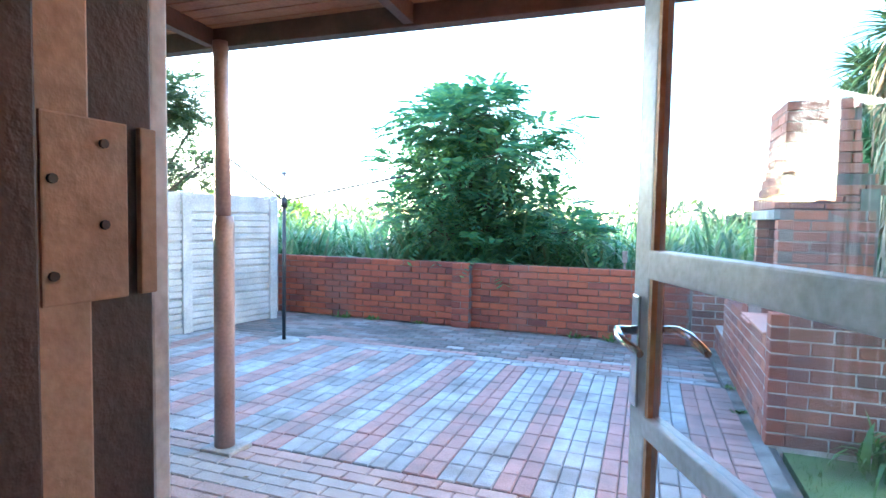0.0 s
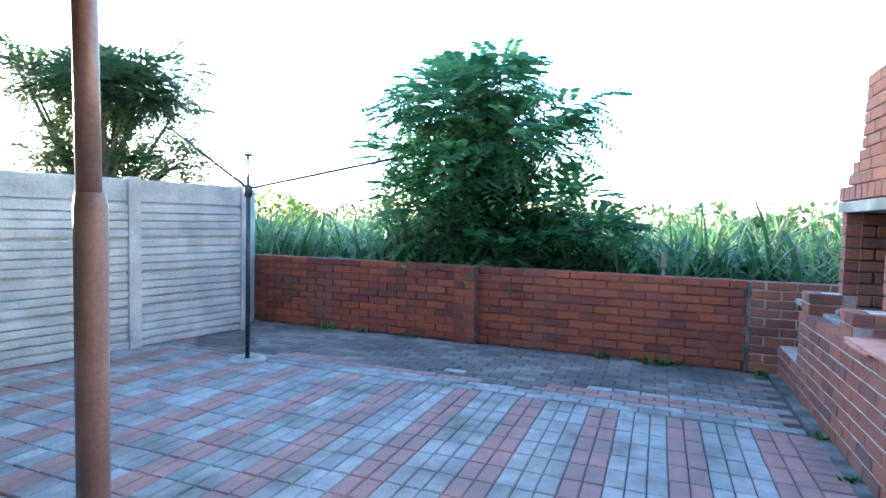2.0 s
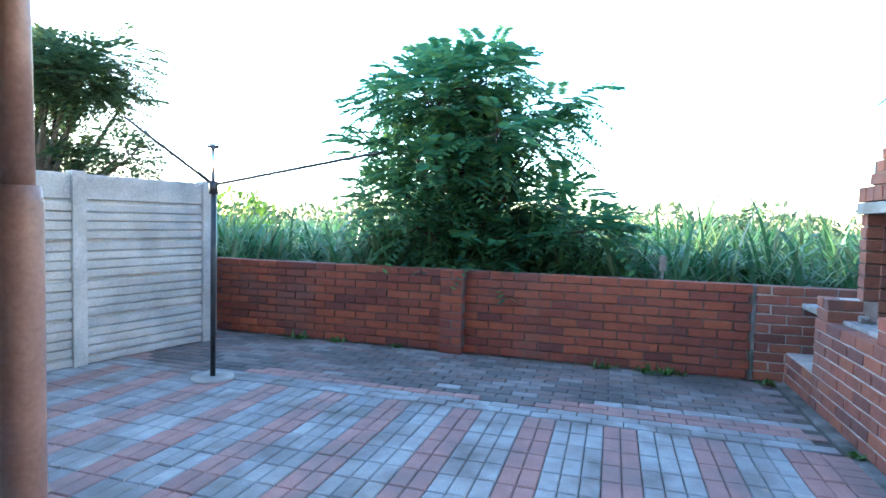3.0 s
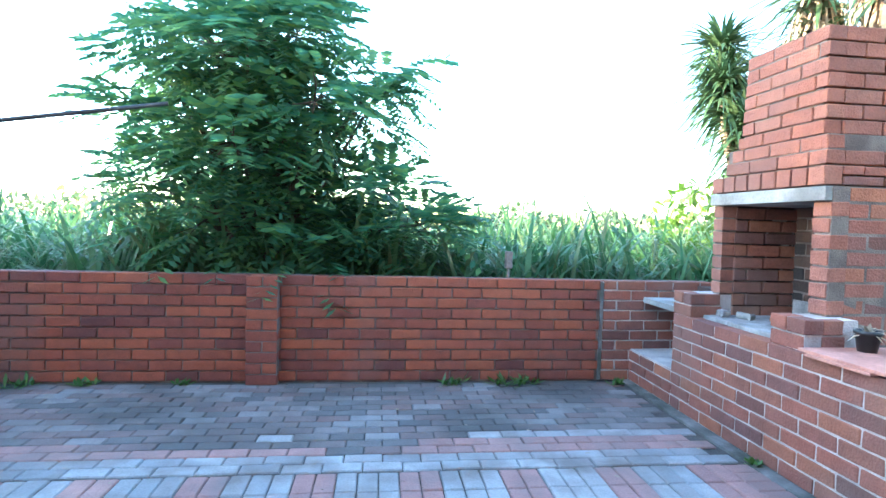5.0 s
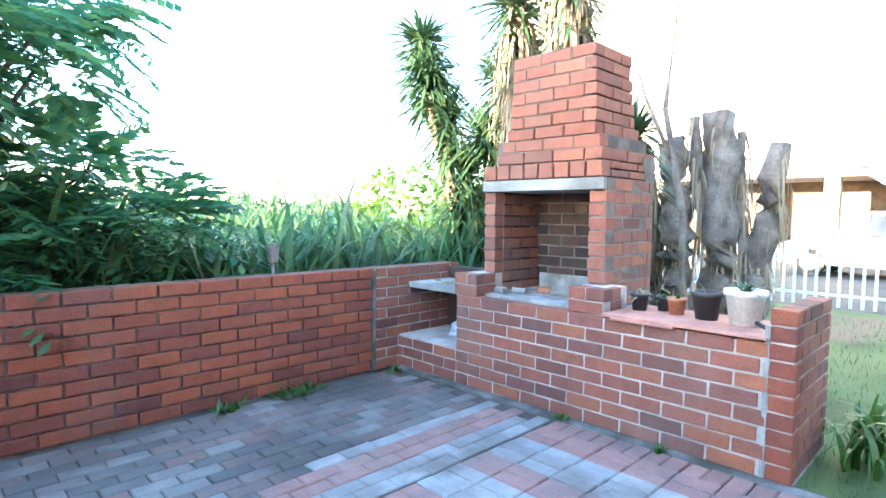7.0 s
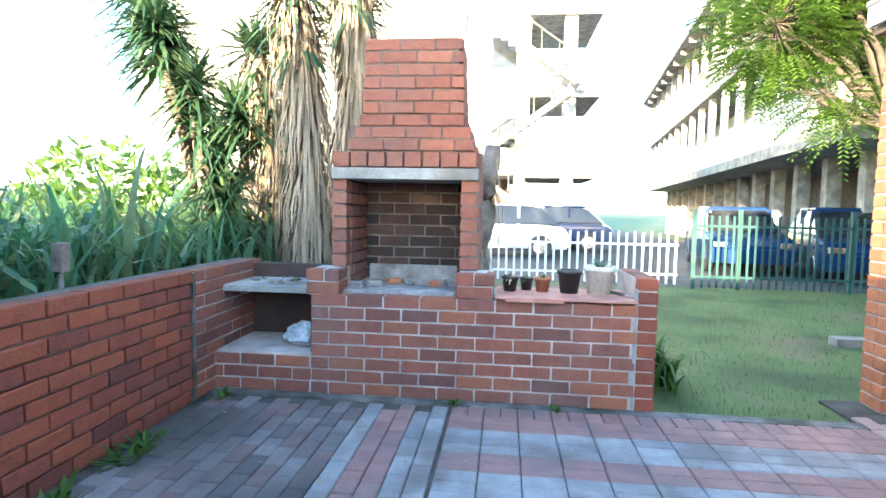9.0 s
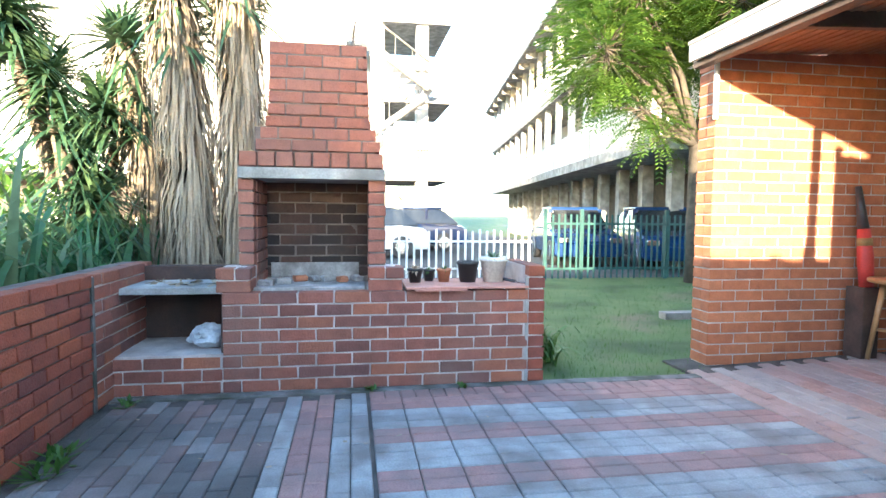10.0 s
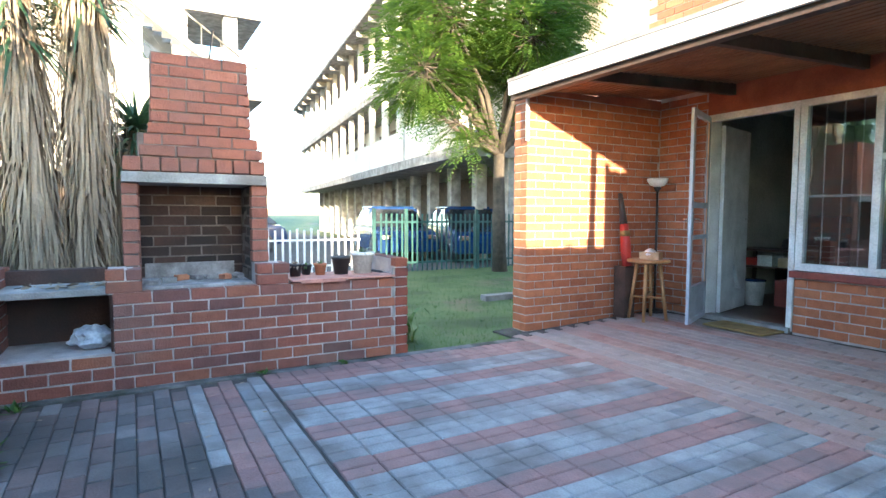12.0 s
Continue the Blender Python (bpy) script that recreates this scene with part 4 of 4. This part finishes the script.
gate = empty("shade_screen", "white barred security gate backed with green shade cloth", "gate", at=(-3.40, 2.88, 0))
part("post", box(B(), -0.03, -0.03, 0, 0.03, 0.03, 2.27, 0.004), M_WHITE, gate)
for y in (-0.12, -1.0, -1.95):
    part("upright", box(B(), 0.03, y - 0.02, ground_z(2.88 + y), 0.06, y + 0.02, 2.2, 0.003), M_WHITE, gate)
for z in (0.12, 0.75, 1.28, 2.15):
    part("rail", box(B(), 0.03, -1.95, z - 0.015, 0.055, -0.10, z + 0.015, 0.003), M_WHITE, gate)
for k in range(17):
    y = -0.2 - k * 0.105
    part("bar", tube(B(), [(0.042, y, 0.12), (0.042, y, 2.15)], 0.007, 6), M_WHITE, gate)
cloth = B()
for i in range(40):
    for j in range(2):
        cloth.verts.new((-0.05 + 0.02 * math.sin(i * 1.1), -0.0 - i * 0.053, 0.1 + j * 2.1))
cloth.verts.ensure_lookup_table()
for i in range(39):
    cloth.faces.new([cloth.verts[k] for k in (2 * i, 2 * i + 1, 2 * i + 3, 2 * i + 2)])
bmesh.ops.solidify(cloth, geom=cloth.faces[:], thickness=0.003)
part("cloth", cloth, M_SHADE, gate, "green woven shade cloth")

table = empty("side_table", "dark wooden side table inside the room", "table", at=(0.66, -0.80, 0.115))
part("top", box(B(), -0.45, -0.22, 0.62, 0.35, 0.22, 0.65, 0.006), M_FLOORIN, table)
part("shelf", box(B(), -0.42, -0.2, 0.42, 0.32, 0.2, 0.44, 0.004), M_FLOORIN, table)
for x in (-0.42, 0.32):
    for y in (-0.19, 0.19):
        part("leg", box(B(), x - 0.02, y - 0.02, 0, x + 0.02, y + 0.02, 0.62, 0.004), M_FLOORIN, table)
jar = empty("water_bucket", "translucent white plastic bucket on the room floor", "bucket", at=(0.62, -0.42, 0.115))
part("tub", lathe(B(), [(0.09, 0), (0.11, 0.26), (0.117, 0.265), (0.117, 0.28), (0.1, 0.28)]), M_POTW, jar)
part("lid", lathe(B(), [(0.12, 0.28), (0.12, 0.3), (0.03, 0.31)]), M_CARB, jar, "blue lid")
chair = empty("dark_armchair", "dark upholstered armchair inside the room", "chair", at=(0.70, -1.75, 0.115))
part("seat", box(B(), -0.3, -0.3, 0.12, 0.3, 0.3, 0.45, 0.05), M_BLACK, chair)
part("backrest", box(B(), -0.3, -0.38, 0.3, 0.3, -0.26, 1.05, 0.05), M_BLACK, chair)

kettle = empty("black_kettle", "small black kettle on the dark side table", "kettle", at=(0.45, -0.80, 0.765))
part("body", lathe(B(), [(0.075, 0), (0.085, 0.03), (0.07, 0.11), (0.03, 0.13)], n=18), M_BLACK, kettle)
part("handle", tube(B(), [(-0.07, 0, 0.09), (-0.12, 0, 0.11), (-0.12, 0, 0.04), (-0.08, 0, 0.03)], 0.009, 8), M_BLACK, kettle)
for k, (dx, h, m_) in enumerate(((-0.25, 0.11, M_CARD), (0.0, 0.13, M_POTW), (0.18, 0.09, M_RED))):
    tagged(part("storage_box", box(B(), 0.66 + dx - 0.09, -0.92, 0.555, 0.66 + dx + 0.09, -0.66, 0.555 + h, 0.008), m_), ("brown carton on the lower table shelf", "white tub on the lower table shelf", "red box on the lower table shelf")[k], "box")
tagged(part("red_crate", box(B(), 0.25, -0.78, 0.115, 0.44, -0.5, 0.42, 0.02), M_SILL), "dark red crate on the room floor", "crate")
towel = B()
for i in range(9):
    u = i / 8
    for j in range(7):
        v = j / 6
        towel.verts.new((DX1 + 0.03 + 0.05 * u - 0.035 * math.sin(u * 9 + v) * v - 0.10 * v * v * (1 - u), HY - 0.42 - 0.16 * u - 0.03 * v, 0.92 - 0.55 * v))
towel.verts.ensure_lookup_table()
for i in range(8):
    for j in range(6):
        towel.faces.new([towel.verts[k] for k in (i * 7 + j, i * 7 + j + 1, i * 7 + j + 8, i * 7 + j + 7)])
bmesh.ops.solidify(towel, geom=towel.faces[:], thickness=0.006)
tagged(part("towel", towel, M_WHITE), "white cloth hanging from the inner door's knob", "towel")

# ---- street side ----
tagged(part("road", box(B(), 7.4, -3.0, -0.3, 90, 30, -0.08), M_ROAD), "grey asphalt road and parking yard", "road", kind="structure")
tagged(part("lawn_kerb", box(B(), 3.05, 0.9, -0.05, 3.2, 1.75, 0.05, 0.01), M_CONC), "weathered concrete kerb piece in the lawn", "kerb")
fence = empty("palisade_fence", "green steel palisade fence round the lawn, darkened for shade", "fence", at=(6.95, 0, -0.05))
for k in range(52):
    y = -4.2 + k * 0.115
    part("pale", box(B(), -0.006, y - 0.018, 0.04, 0.006, y + 0.018, 1.22), M_FENCE, fence)
for y in (-4.0, -2.3, -0.6, 1.1, 1.8):
    part("post", box(B(), 0.01, y - 0.03, -0.05, 0.07, y + 0.03, 1.32, 0.004), M_FENCE, fence)
for z in (0.22, 1.05):
    part("rail", box(B(), 0.007, -4.2, z - 0.02, 0.03, 1.8, z + 0.02), M_FENCE, fence)
white_fence = empty("picket_fence", "white painted steel picket fence by the parking yard", "fence", at=(7.6, 0, -0.08))
for k in range(48):
    y = 1.9 + k * 0.14
    part("picket", box(B(), -0.01, y - 0.02, 0.03, 0.01, y + 0.02, 0.92 + (0.03 if k % 2 else 0)), M_WHITE, white_fence)
for z in (0.2, 0.72):
    part("rail", box(B(), 0.011, 1.85, z - 0.02, 0.03, 8.6, z + 0.02), M_WHITE, white_fence)


def car(label, x, y, turn, paint):
    t = empty("car", label, "car", group="parked cars", at=(x, y, -0.08), turn=turn)
    prof = ((-2.0, 0.25), (-2.02, 0.6), (-1.9, 0.82), (-1.35, 0.9), (1.0, 0.9), (1.75, 0.78), (2.02, 0.6), (2.0, 0.25))
    cab = ((-1.75, 0.88), (-1.2, 1.36), (-0.6, 1.44), (0.3, 1.40), (1.05, 0.88))
    for nm, pr, w, m_, tap in (("body", prof, 0.82, paint, 0.97), ("cabin", cab, 0.74, M_CARGL, 0.85)):
        bm = B()
        sd = [[bm.verts.new((px, sg * w * (1 if pz < 0.9 else tap), pz)) for px, pz in pr] for sg in (-1, 1)]
        bm.faces.new(sd[0]), bm.faces.new(sd[1][::-1])
        for i in range(len(pr)):
            j = (i + 1) % len(pr)
            bm.faces.new((sd[0][i], sd[1][i], sd[1][j], sd[0][j]))
        bmesh.ops.recalc_face_normals(bm, faces=bm.faces[:])
        bmesh.ops.bevel(bm, geom=bm.edges[:], offset=0.05, segments=2, affect="EDGES")
        part(nm, bm, m_, t)
    part("roof", box(B(), -1.15, -0.62, 1.39, 0.28, 0.62, 1.46, 0.03), paint, t)
    for px in (-0.65, 0.3):
        part("pillar", box(B(), px - 0.04, -0.7, 0.9, px + 0.04, 0.7, 1.4), paint, t)
    for px in (-1.25, 1.3):
        for sg in (-1, 1):
            w_ = part("wheel", tube(B(), [(px, sg * 0.66, 0.31), (px, sg * 0.84, 0.31)], 0.31, 20), M_BLACK, t)
            part("rim", tube(B(), [(px, sg * 0.80, 0.31), (px, sg * 0.85, 0.31)], 0.19, 14), M_STEEL, w_)
    for sg in (-1, 1):
        part("headlight", box(B(), 1.86, sg * 0.62 - 0.14, 0.58, 2.0, sg * 0.62 + 0.14, 0.70, 0.02), M_STEEL, t)
    return t


car("blue parked hatchback behind the palisade fence", 10.2, -2.3, 165, M_CARB)
car("blue parked car behind the palisade fence", 11.6, -0.6, 170, M_CARB)
car("white parked car in the yard", 13.5, 5.1, 85, M_CARW)
car("white estate car far down the road", 34, 1.8, 12, M_CARW)
car("dark blue car under the outside stair", 16.2, 3.4, 80, M_CARB)

block = empty("apartment_block", "long white three-storey apartment block with open corridors", "building", kind="structure", at=(8.3, -1.1, -0.1), turn=-7)
BL = 27.0
part("back_wall", box(B(), 0, -6.0, 0, BL, -5.8, 8.3), M_PLASTER, block)
# Dark brown wall stands in for the shade of the open ground floor.
part("undercroft", box(B(), 0, -3.6, 0, BL, -3.4, 2.6), M_TIMBER_AND_SHADE, block)
for z in (2.65, 5.45):
    part("slab", box(B(), -0.3, -6.0, z, BL, 0.15, z + 0.28, 0.01), M_CONC, block)
    part("corridor_wall", box(B(), 0, -2.0, z + 0.28, BL, -1.8, z + 2.8), M_PLASTER, block)
    for k in range(6):
        part("parapet", box(B(), k * 4.4 + 0.02, 0.02, z + 0.28, k * 4.4 + 4.2, 0.14, z + 1.22, 0.01), M_PLASTER, block)
    for k in range(14):
        part("door", box(B(), 0.5 + k * 1.8, -1.8, z + 0.28, 1.3 + k * 1.8, -1.77, z + 2.3), M_TIMBER_AND_SHADE, block)
part("roof", box(B(), -0.5, -6.2, 8.25, BL + 0.3, 0.6, 8.4, 0.02), M_CONC, block)
for k in range(16):
    x = k * 1.8
    # Ground columns use grey instead of plaster to carry the shade under the slab.
    part("column", box(B(), x - 0.16, -1.42, 0, x + 0.16, -1.1, 2.65, 0.01), M_CONC, block)
    for z in (2.93, 5.73):
        part("column", box(B(), x - 0.12, -0.2, z, x + 0.12, 0.0, z + 2.52, 0.01), M_PLASTER, block)
    part("roof_bracket", box(B(), x - 0.05, 0.0, 8.0, x + 0.05, 0.5, 8.25), M_CONC, block)
for k in range(30):
    part("railing_bar", box(B(), k * 0.16 + 0.1, 0.06, 3.0, k * 0.16 + 0.12, 0.08, 4.0), M_WHITE, block)

tower = empty("stair_tower", "white apartment building with balconies and an outside stair", "building", kind="structure", at=(18.5, 3.5, -0.1))
part("wall", box(B(), 0, 0.6, 2.6, 8, 16, 14), M_PLASTER, tower)
# Set-back wall in dark brown, giving the open ground floor its shade.
part("ground_wall", box(B(), 3.0, 1.2, 0, 8, 16, 2.6), M_TIMBER_AND_SHADE, tower)
for k in range(6):
    part("column", box(B(), 0.1, 0.7 + k * 2.8, 0, 0.5, 1.1 + k * 2.8, 2.6), M_PLASTER, tower)
for z in (2.5, 5.4, 8.3, 11.2):
    part("landing", box(B(), -0.3, -1.9, z, 4.0, 0.7, z + 0.25), M_CONC, tower)
    part("column", box(B(), -0.1, -1.05, z - 2.65, 0.35, -0.6, z), M_GREYP, tower)
    # Railings, handrails and balusters are dark grey to paint in their shade.
    for k in range(11):
        part("railing_bar", box(B(), -0.25, -1.85 + k * 0.13, z + 0.25, -0.21, -1.81 + k * 0.13, z + 1.15), M_GUTTER, tower)
    part("handrail", box(B(), -0.28, -1.9, z + 1.15, -0.2, -0.4, z + 1.22), M_GUTTER, tower)
    part("window", box(B(), -0.02, 1.1, z + 1.1, 0.02, 2.0, z + 2.2), M_CARGL, tower)
for z0_, y0_, sg in ((0.0, -1.1, 1), (2.75, 2.9, -1), (5.65, -0.9, 1)):
    for k in range(14):
        y = y0_ + sg * k * 0.27
        part("step", box(B(), -1.4, y - 0.17, z0_ + k * 0.19, -0.4, y + 0.17, z0_ + k * 0.19 + 0.07), M_GREYP, tower)
    y1_ = y0_ + sg * 3.7
    part("handrail", tube(B(), [(-1.42, y0_, z0_ + 0.95), (-1.42, y1_, z0_ + 3.6)], 0.04, 6), M_GUTTER, tower)
    part("stringer", tube(B(), [(-1.44, y0_, z0_ + 0.0), (-1.44, y1_, z0_ + 2.65)], 0.13, 6), M_CONC, tower)
    for k in range(7):
        y, z = y0_ + sg * k * 0.6, z0_ + k * 0.43
        part("baluster", box(B(), -1.44, y - 0.015, z, -1.41, y + 0.015, z + 0.95), M_GUTTER, tower)

gr = random.Random(55)
turf = Soup()
for _ in range(9000):
    x, y = 1.02 + 5.5 * gr.random() ** 1.5, gr.uniform(-0.5, 5.5)
    if y < 2.6 and x < 1.4:
        continue
    d = rand_dir(gr)
    p, tip, w = Vector((x, y, -0.035)), Vector((d.x * 0.02, d.y * 0.02, gr.uniform(0.02, 0.05))), Vector((-d.y, d.x, 0)) * 0.003
    turf.quad(p - w, p + w, p + tip + w * 0.3, p + tip - w * 0.3)
tagged(turf.part("lawn_blades", M_WEED), "short green grass blades of the lawn", "grass", kind="stuff")

# ---- bricks and pavers ----
brickwork(garden_wall, (-5.2, WY, 0), 0, 5.84, WH, M_BRICK, course=0.08, brick_l=0.222, joint=0.011, wobble=0.007)
part("corner_mortar", box(B(), 0.67, WY + 0.007, 0, 1.6, WY + 0.04, WH - 0.014), M_MORTAR_L, garden_wall, "pale mortar of the patched corner")
brickwork(garden_wall, (0.67, WY, 0), 0, 0.92, WH, M_BRAAI, course=0.08, brick_l=0.222, joint=0.012, wobble=0.006)
brickwork(pier, (-2.055, WY - 0.1, 0), 0, 0.22, WH, M_BRICK, course=0.08, joint=0.009, start=0)
brickwork(base, (BX, 6.02, 0), -90, 2.005, 0.668, M_BRAAI, start=1)
part("end_core", box(B(), BX + 0.006, 3.91, 0.6, 1.6, 4.01, 0.82), M_MORTAR_L, braai)
part("end_mortar", box(B(), BX + 0.002, 4.012, 0, BX + 0.02, 4.035, 0.75, 0.003), M_CONC, braai, "smeared grey mortar joint")
brickwork(base, (BX - 0.002, 4.01, 0), -90, 0.112, 0.83, M_BRICK, start=0)
brickwork(base, (BX + 0.102, 3.898, 0), 0, 0.55, 0.83, M_BRAAI)
brickwork(nook, (BX, 6.725, 0), -90, 0.70, 0.255, M_BRAAI)
for y0, w in ((6.06, 0.21), (5.105, 0.235)):
    part("shoulder", box(B(), BX + 0.03, y0 - w + 0.01, 0.655, 1.25, y0 - 0.01, 0.82), M_MORTAR_L, braai)
    brickwork(firebox, (BX + 0.02, y0, 0.66), -90, w, 0.167, M_BRAAI)
    brickwork(firebox, (BX + 0.12, y0 - w, 0.66), 0, 0.12, 0.167, M_BRAAI, deep=0.05)
for y0, w in ((5.955, 0.095), (5.10, 0.118)):
    brickwork(firebox, (1.16, y0, 0.825), -90, w, 0.6, M_CHIM, course=0.0857)
brickwork(firebox, (1.262, 4.982, 0.665), 0, 0.52, 0.84, M_BRAAI, start=1)
brickwork(firebox, (1.80, 5.948, 0.665), 180, 0.55, 0.84, M_BRAAI, start=1)
brickwork(firebox, (1.262, 5.866, 0.685), 0, 0.41, 0.75, M_SOOT_AND_DARK, deep=0.03)
brickwork(firebox, (1.67, 5.094, 0.685), 180, 0.41, 0.75, M_SOOT_AND_DARK, deep=0.03)
brickwork(firebox, (1.675, 5.868, 0.685), -90, 0.775, 0.75, M_SOOT_AND_DARK, deep=0.05)
brickwork(chimney, (1.13, 5.945, 1.502), -90, 0.945, 0.11, M_CHIM, course=0.11, brick_l=0.108)
brickwork(chimney, (1.235, 4.995, 1.502), 0, 0.53, 0.11, M_BRAAI, course=0.055)
part("ash_smear", box(B(), 1.66, 5.16, 0.684, 1.674, 5.82, 0.80, 0.004), M_ASH, braai, "pale ash-stained plaster patch")
z = 1.614
for k in range(9):
    ins = (0.0, 0.03, 0.058)[k] if k < 3 else 0.075 + (k - 3) * 0.003
    fx = 1.155 + ins * 0.6
    y1, y0 = 5.84 - ins, 5.02 + ins
    brickwork(chimney, (fx, y1, z), -90, y1 - y0, 0.084, M_CHIM, course=0.084, start=k)
    brickwork(chimney, (fx + 0.102, y0 + 0.002, z), 0, 1.86 - ins * 2.0 - fx - 0.1, 0.084, M_CHIM, course=0.084, start=k)
    brickwork(chimney, (1.86 - ins * 2.0, y1 - 0.002, z), 180, 1.86 - ins * 2.0 - fx - 0.1, 0.084, M_CHIM, course=0.084, start=k)
    z += 0.084
brickwork(side, (HX, 2.58, 0.0), -90, 1.88, 2.34, M_HOUSE, course=0.0836)
brickwork(side, (HX + 0.215, 2.58, 0.0), 180, 0.108, 2.34, M_HOUSE, course=0.0836)
brickwork(facade, (HX - 0.002, HY, 0.09), 180, HX - DX1 - 0.055, 2.34, M_HOUSE, course=0.0836)
brickwork(facade, (DX0 - 0.06, HY, 0.09), 180, 2.2, 0.52, M_HOUSE, course=0.0836)
up = B()
for row in range(14):
    for k in range(14):
        x = HX + 0.2 - k * 0.233 - (0.116 if row % 2 else 0)
        box(up, x - 0.222, HY - 0.06, 2.62 + row * 0.0836, x, HY, 2.692 + row * 0.0836)
tagged(part("upper_bricks", up, M_HOUSE_FAR, house), kind="stuff")

P, PL, PW = 0.0985, 0.197, 0.0985
paving = empty("paving", "grey and red concrete block paving in stripes", "paving", kind="structure")
PMESH = {}


def paver_verts(x, y, along_y, rr):
    w, l = (PW - 0.005) / 2, (PL - 0.005) / 2
    hx, hy = (w, l) if along_y else (l, w)
    dz, c, a = rr.uniform(-0.003, 0.003), 0.006, rr.uniform(-0.012, 0.012)
    ca, sa = math.cos(a), math.sin(a)
    out = []
    for e, zz in ((0, -0.04), (0, -0.006), (c, 0.0)):
        for sx, sy in ((-1, -1), (1, -1), (1, 1), (-1, 1)):
            px, py = sx * (hx - e), sy * (hy - e)
            out.append((px * ca - py * sa, px * sa + py * ca, zz + dz))
    return out


PF = [(8, 9, 10, 11)] + [(b + i, b + (i + 1) % 4, b + 4 + (i + 1) % 4, b + 4 + i) for b in (0, 4) for i in range(4)]


def paver_piece(x, y, along_y, material, rr):
    key = (along_y, material.name, rr.randrange(8))
    if key not in PMESH:
        me = bpy.data.meshes.new("paver")
        me.from_pydata(paver_verts(0, 0, along_y, rr), [], PF)
        me.materials.append(material)
        PMESH[key] = me
    ob = new("paver", PMESH[key])
    ob.parent = paving
    ob.location = (x, y, ground_z(y))


rp = random.Random(17)
joined = {}
count = 0
todo = []
X0, X1 = -5.15, 0.68
ncol = int((X1 - X0) / P)
for c in range(ncol):
    x = X1 - (c + 0.5) * P
    material = M_PRED if (c % 5) in (0, 1) else M_PGREY
    yy = 2.81
    while yy < 5.10 - 0.1:
        todo.append((x, yy + PL / 2, True, material))
        yy += PL
rows = int((6.73 - 5.18) / P)
for k in range(rows):
    y = 5.19 + (k + 0.5) * P
    red = (k % 5) in (2, 3)
    off = (k % 2) * PL / 2
    n = int((0.80 - X0) / PL) + 1
    for c in range(n):
        x = 0.80 - off - (c + 0.5) * PL
        dark = noise.noise(Vector((x * 0.9, y * 1.2, 0))) * 0.5 + (y - 5.5) * 1.0 > 0.12
        todo.append((x, y, False, M_PDARK if dark else (M_PRED if red else M_PGREY)))
yy = 2.81
while yy < 5.1:
    todo.append((X1 + 0.1, yy + P / 2, False, M_PRED))
    yy += P
for k in range(22):
    y = 2.75 - k * P
    if y < 0.78:
        break
    material = M_PDUSTR if k in (0, 1) or k % 5 in (0, 1) else M_PDUST
    for c in range(33):
        x = 1.02 - (k % 2) * PL / 2 - (c + 0.5) * PL
        if x > -5.2:
            todo.append((x, y, False, material))
for x, y, along, material in todo:
    if count < 300 and -1.6 < x < 0.3 and 3.2 < y < 5.3:
        paver_piece(x, y, along, material, rp)
        count += 1
    else:
        vs_, fs_ = joined.setdefault(material.name, ([], [], material))[:2]
        n = len(vs_)
        vs_ += [(x + a, y + b, ground_z(y + b) + c) for a, b, c in paver_verts(x, y, along, rp)]
        fs_ += [tuple(i + n for i in f) for f in PF]
for vs_, fs_, material in joined.values():
    me = bpy.data.meshes.new("paver_field")
    me.from_pydata(vs_, [], fs_)
    me.materials.append(material)
    ob = tagged(new("paver_field", me), kind="stuff")
    ob.parent = paving
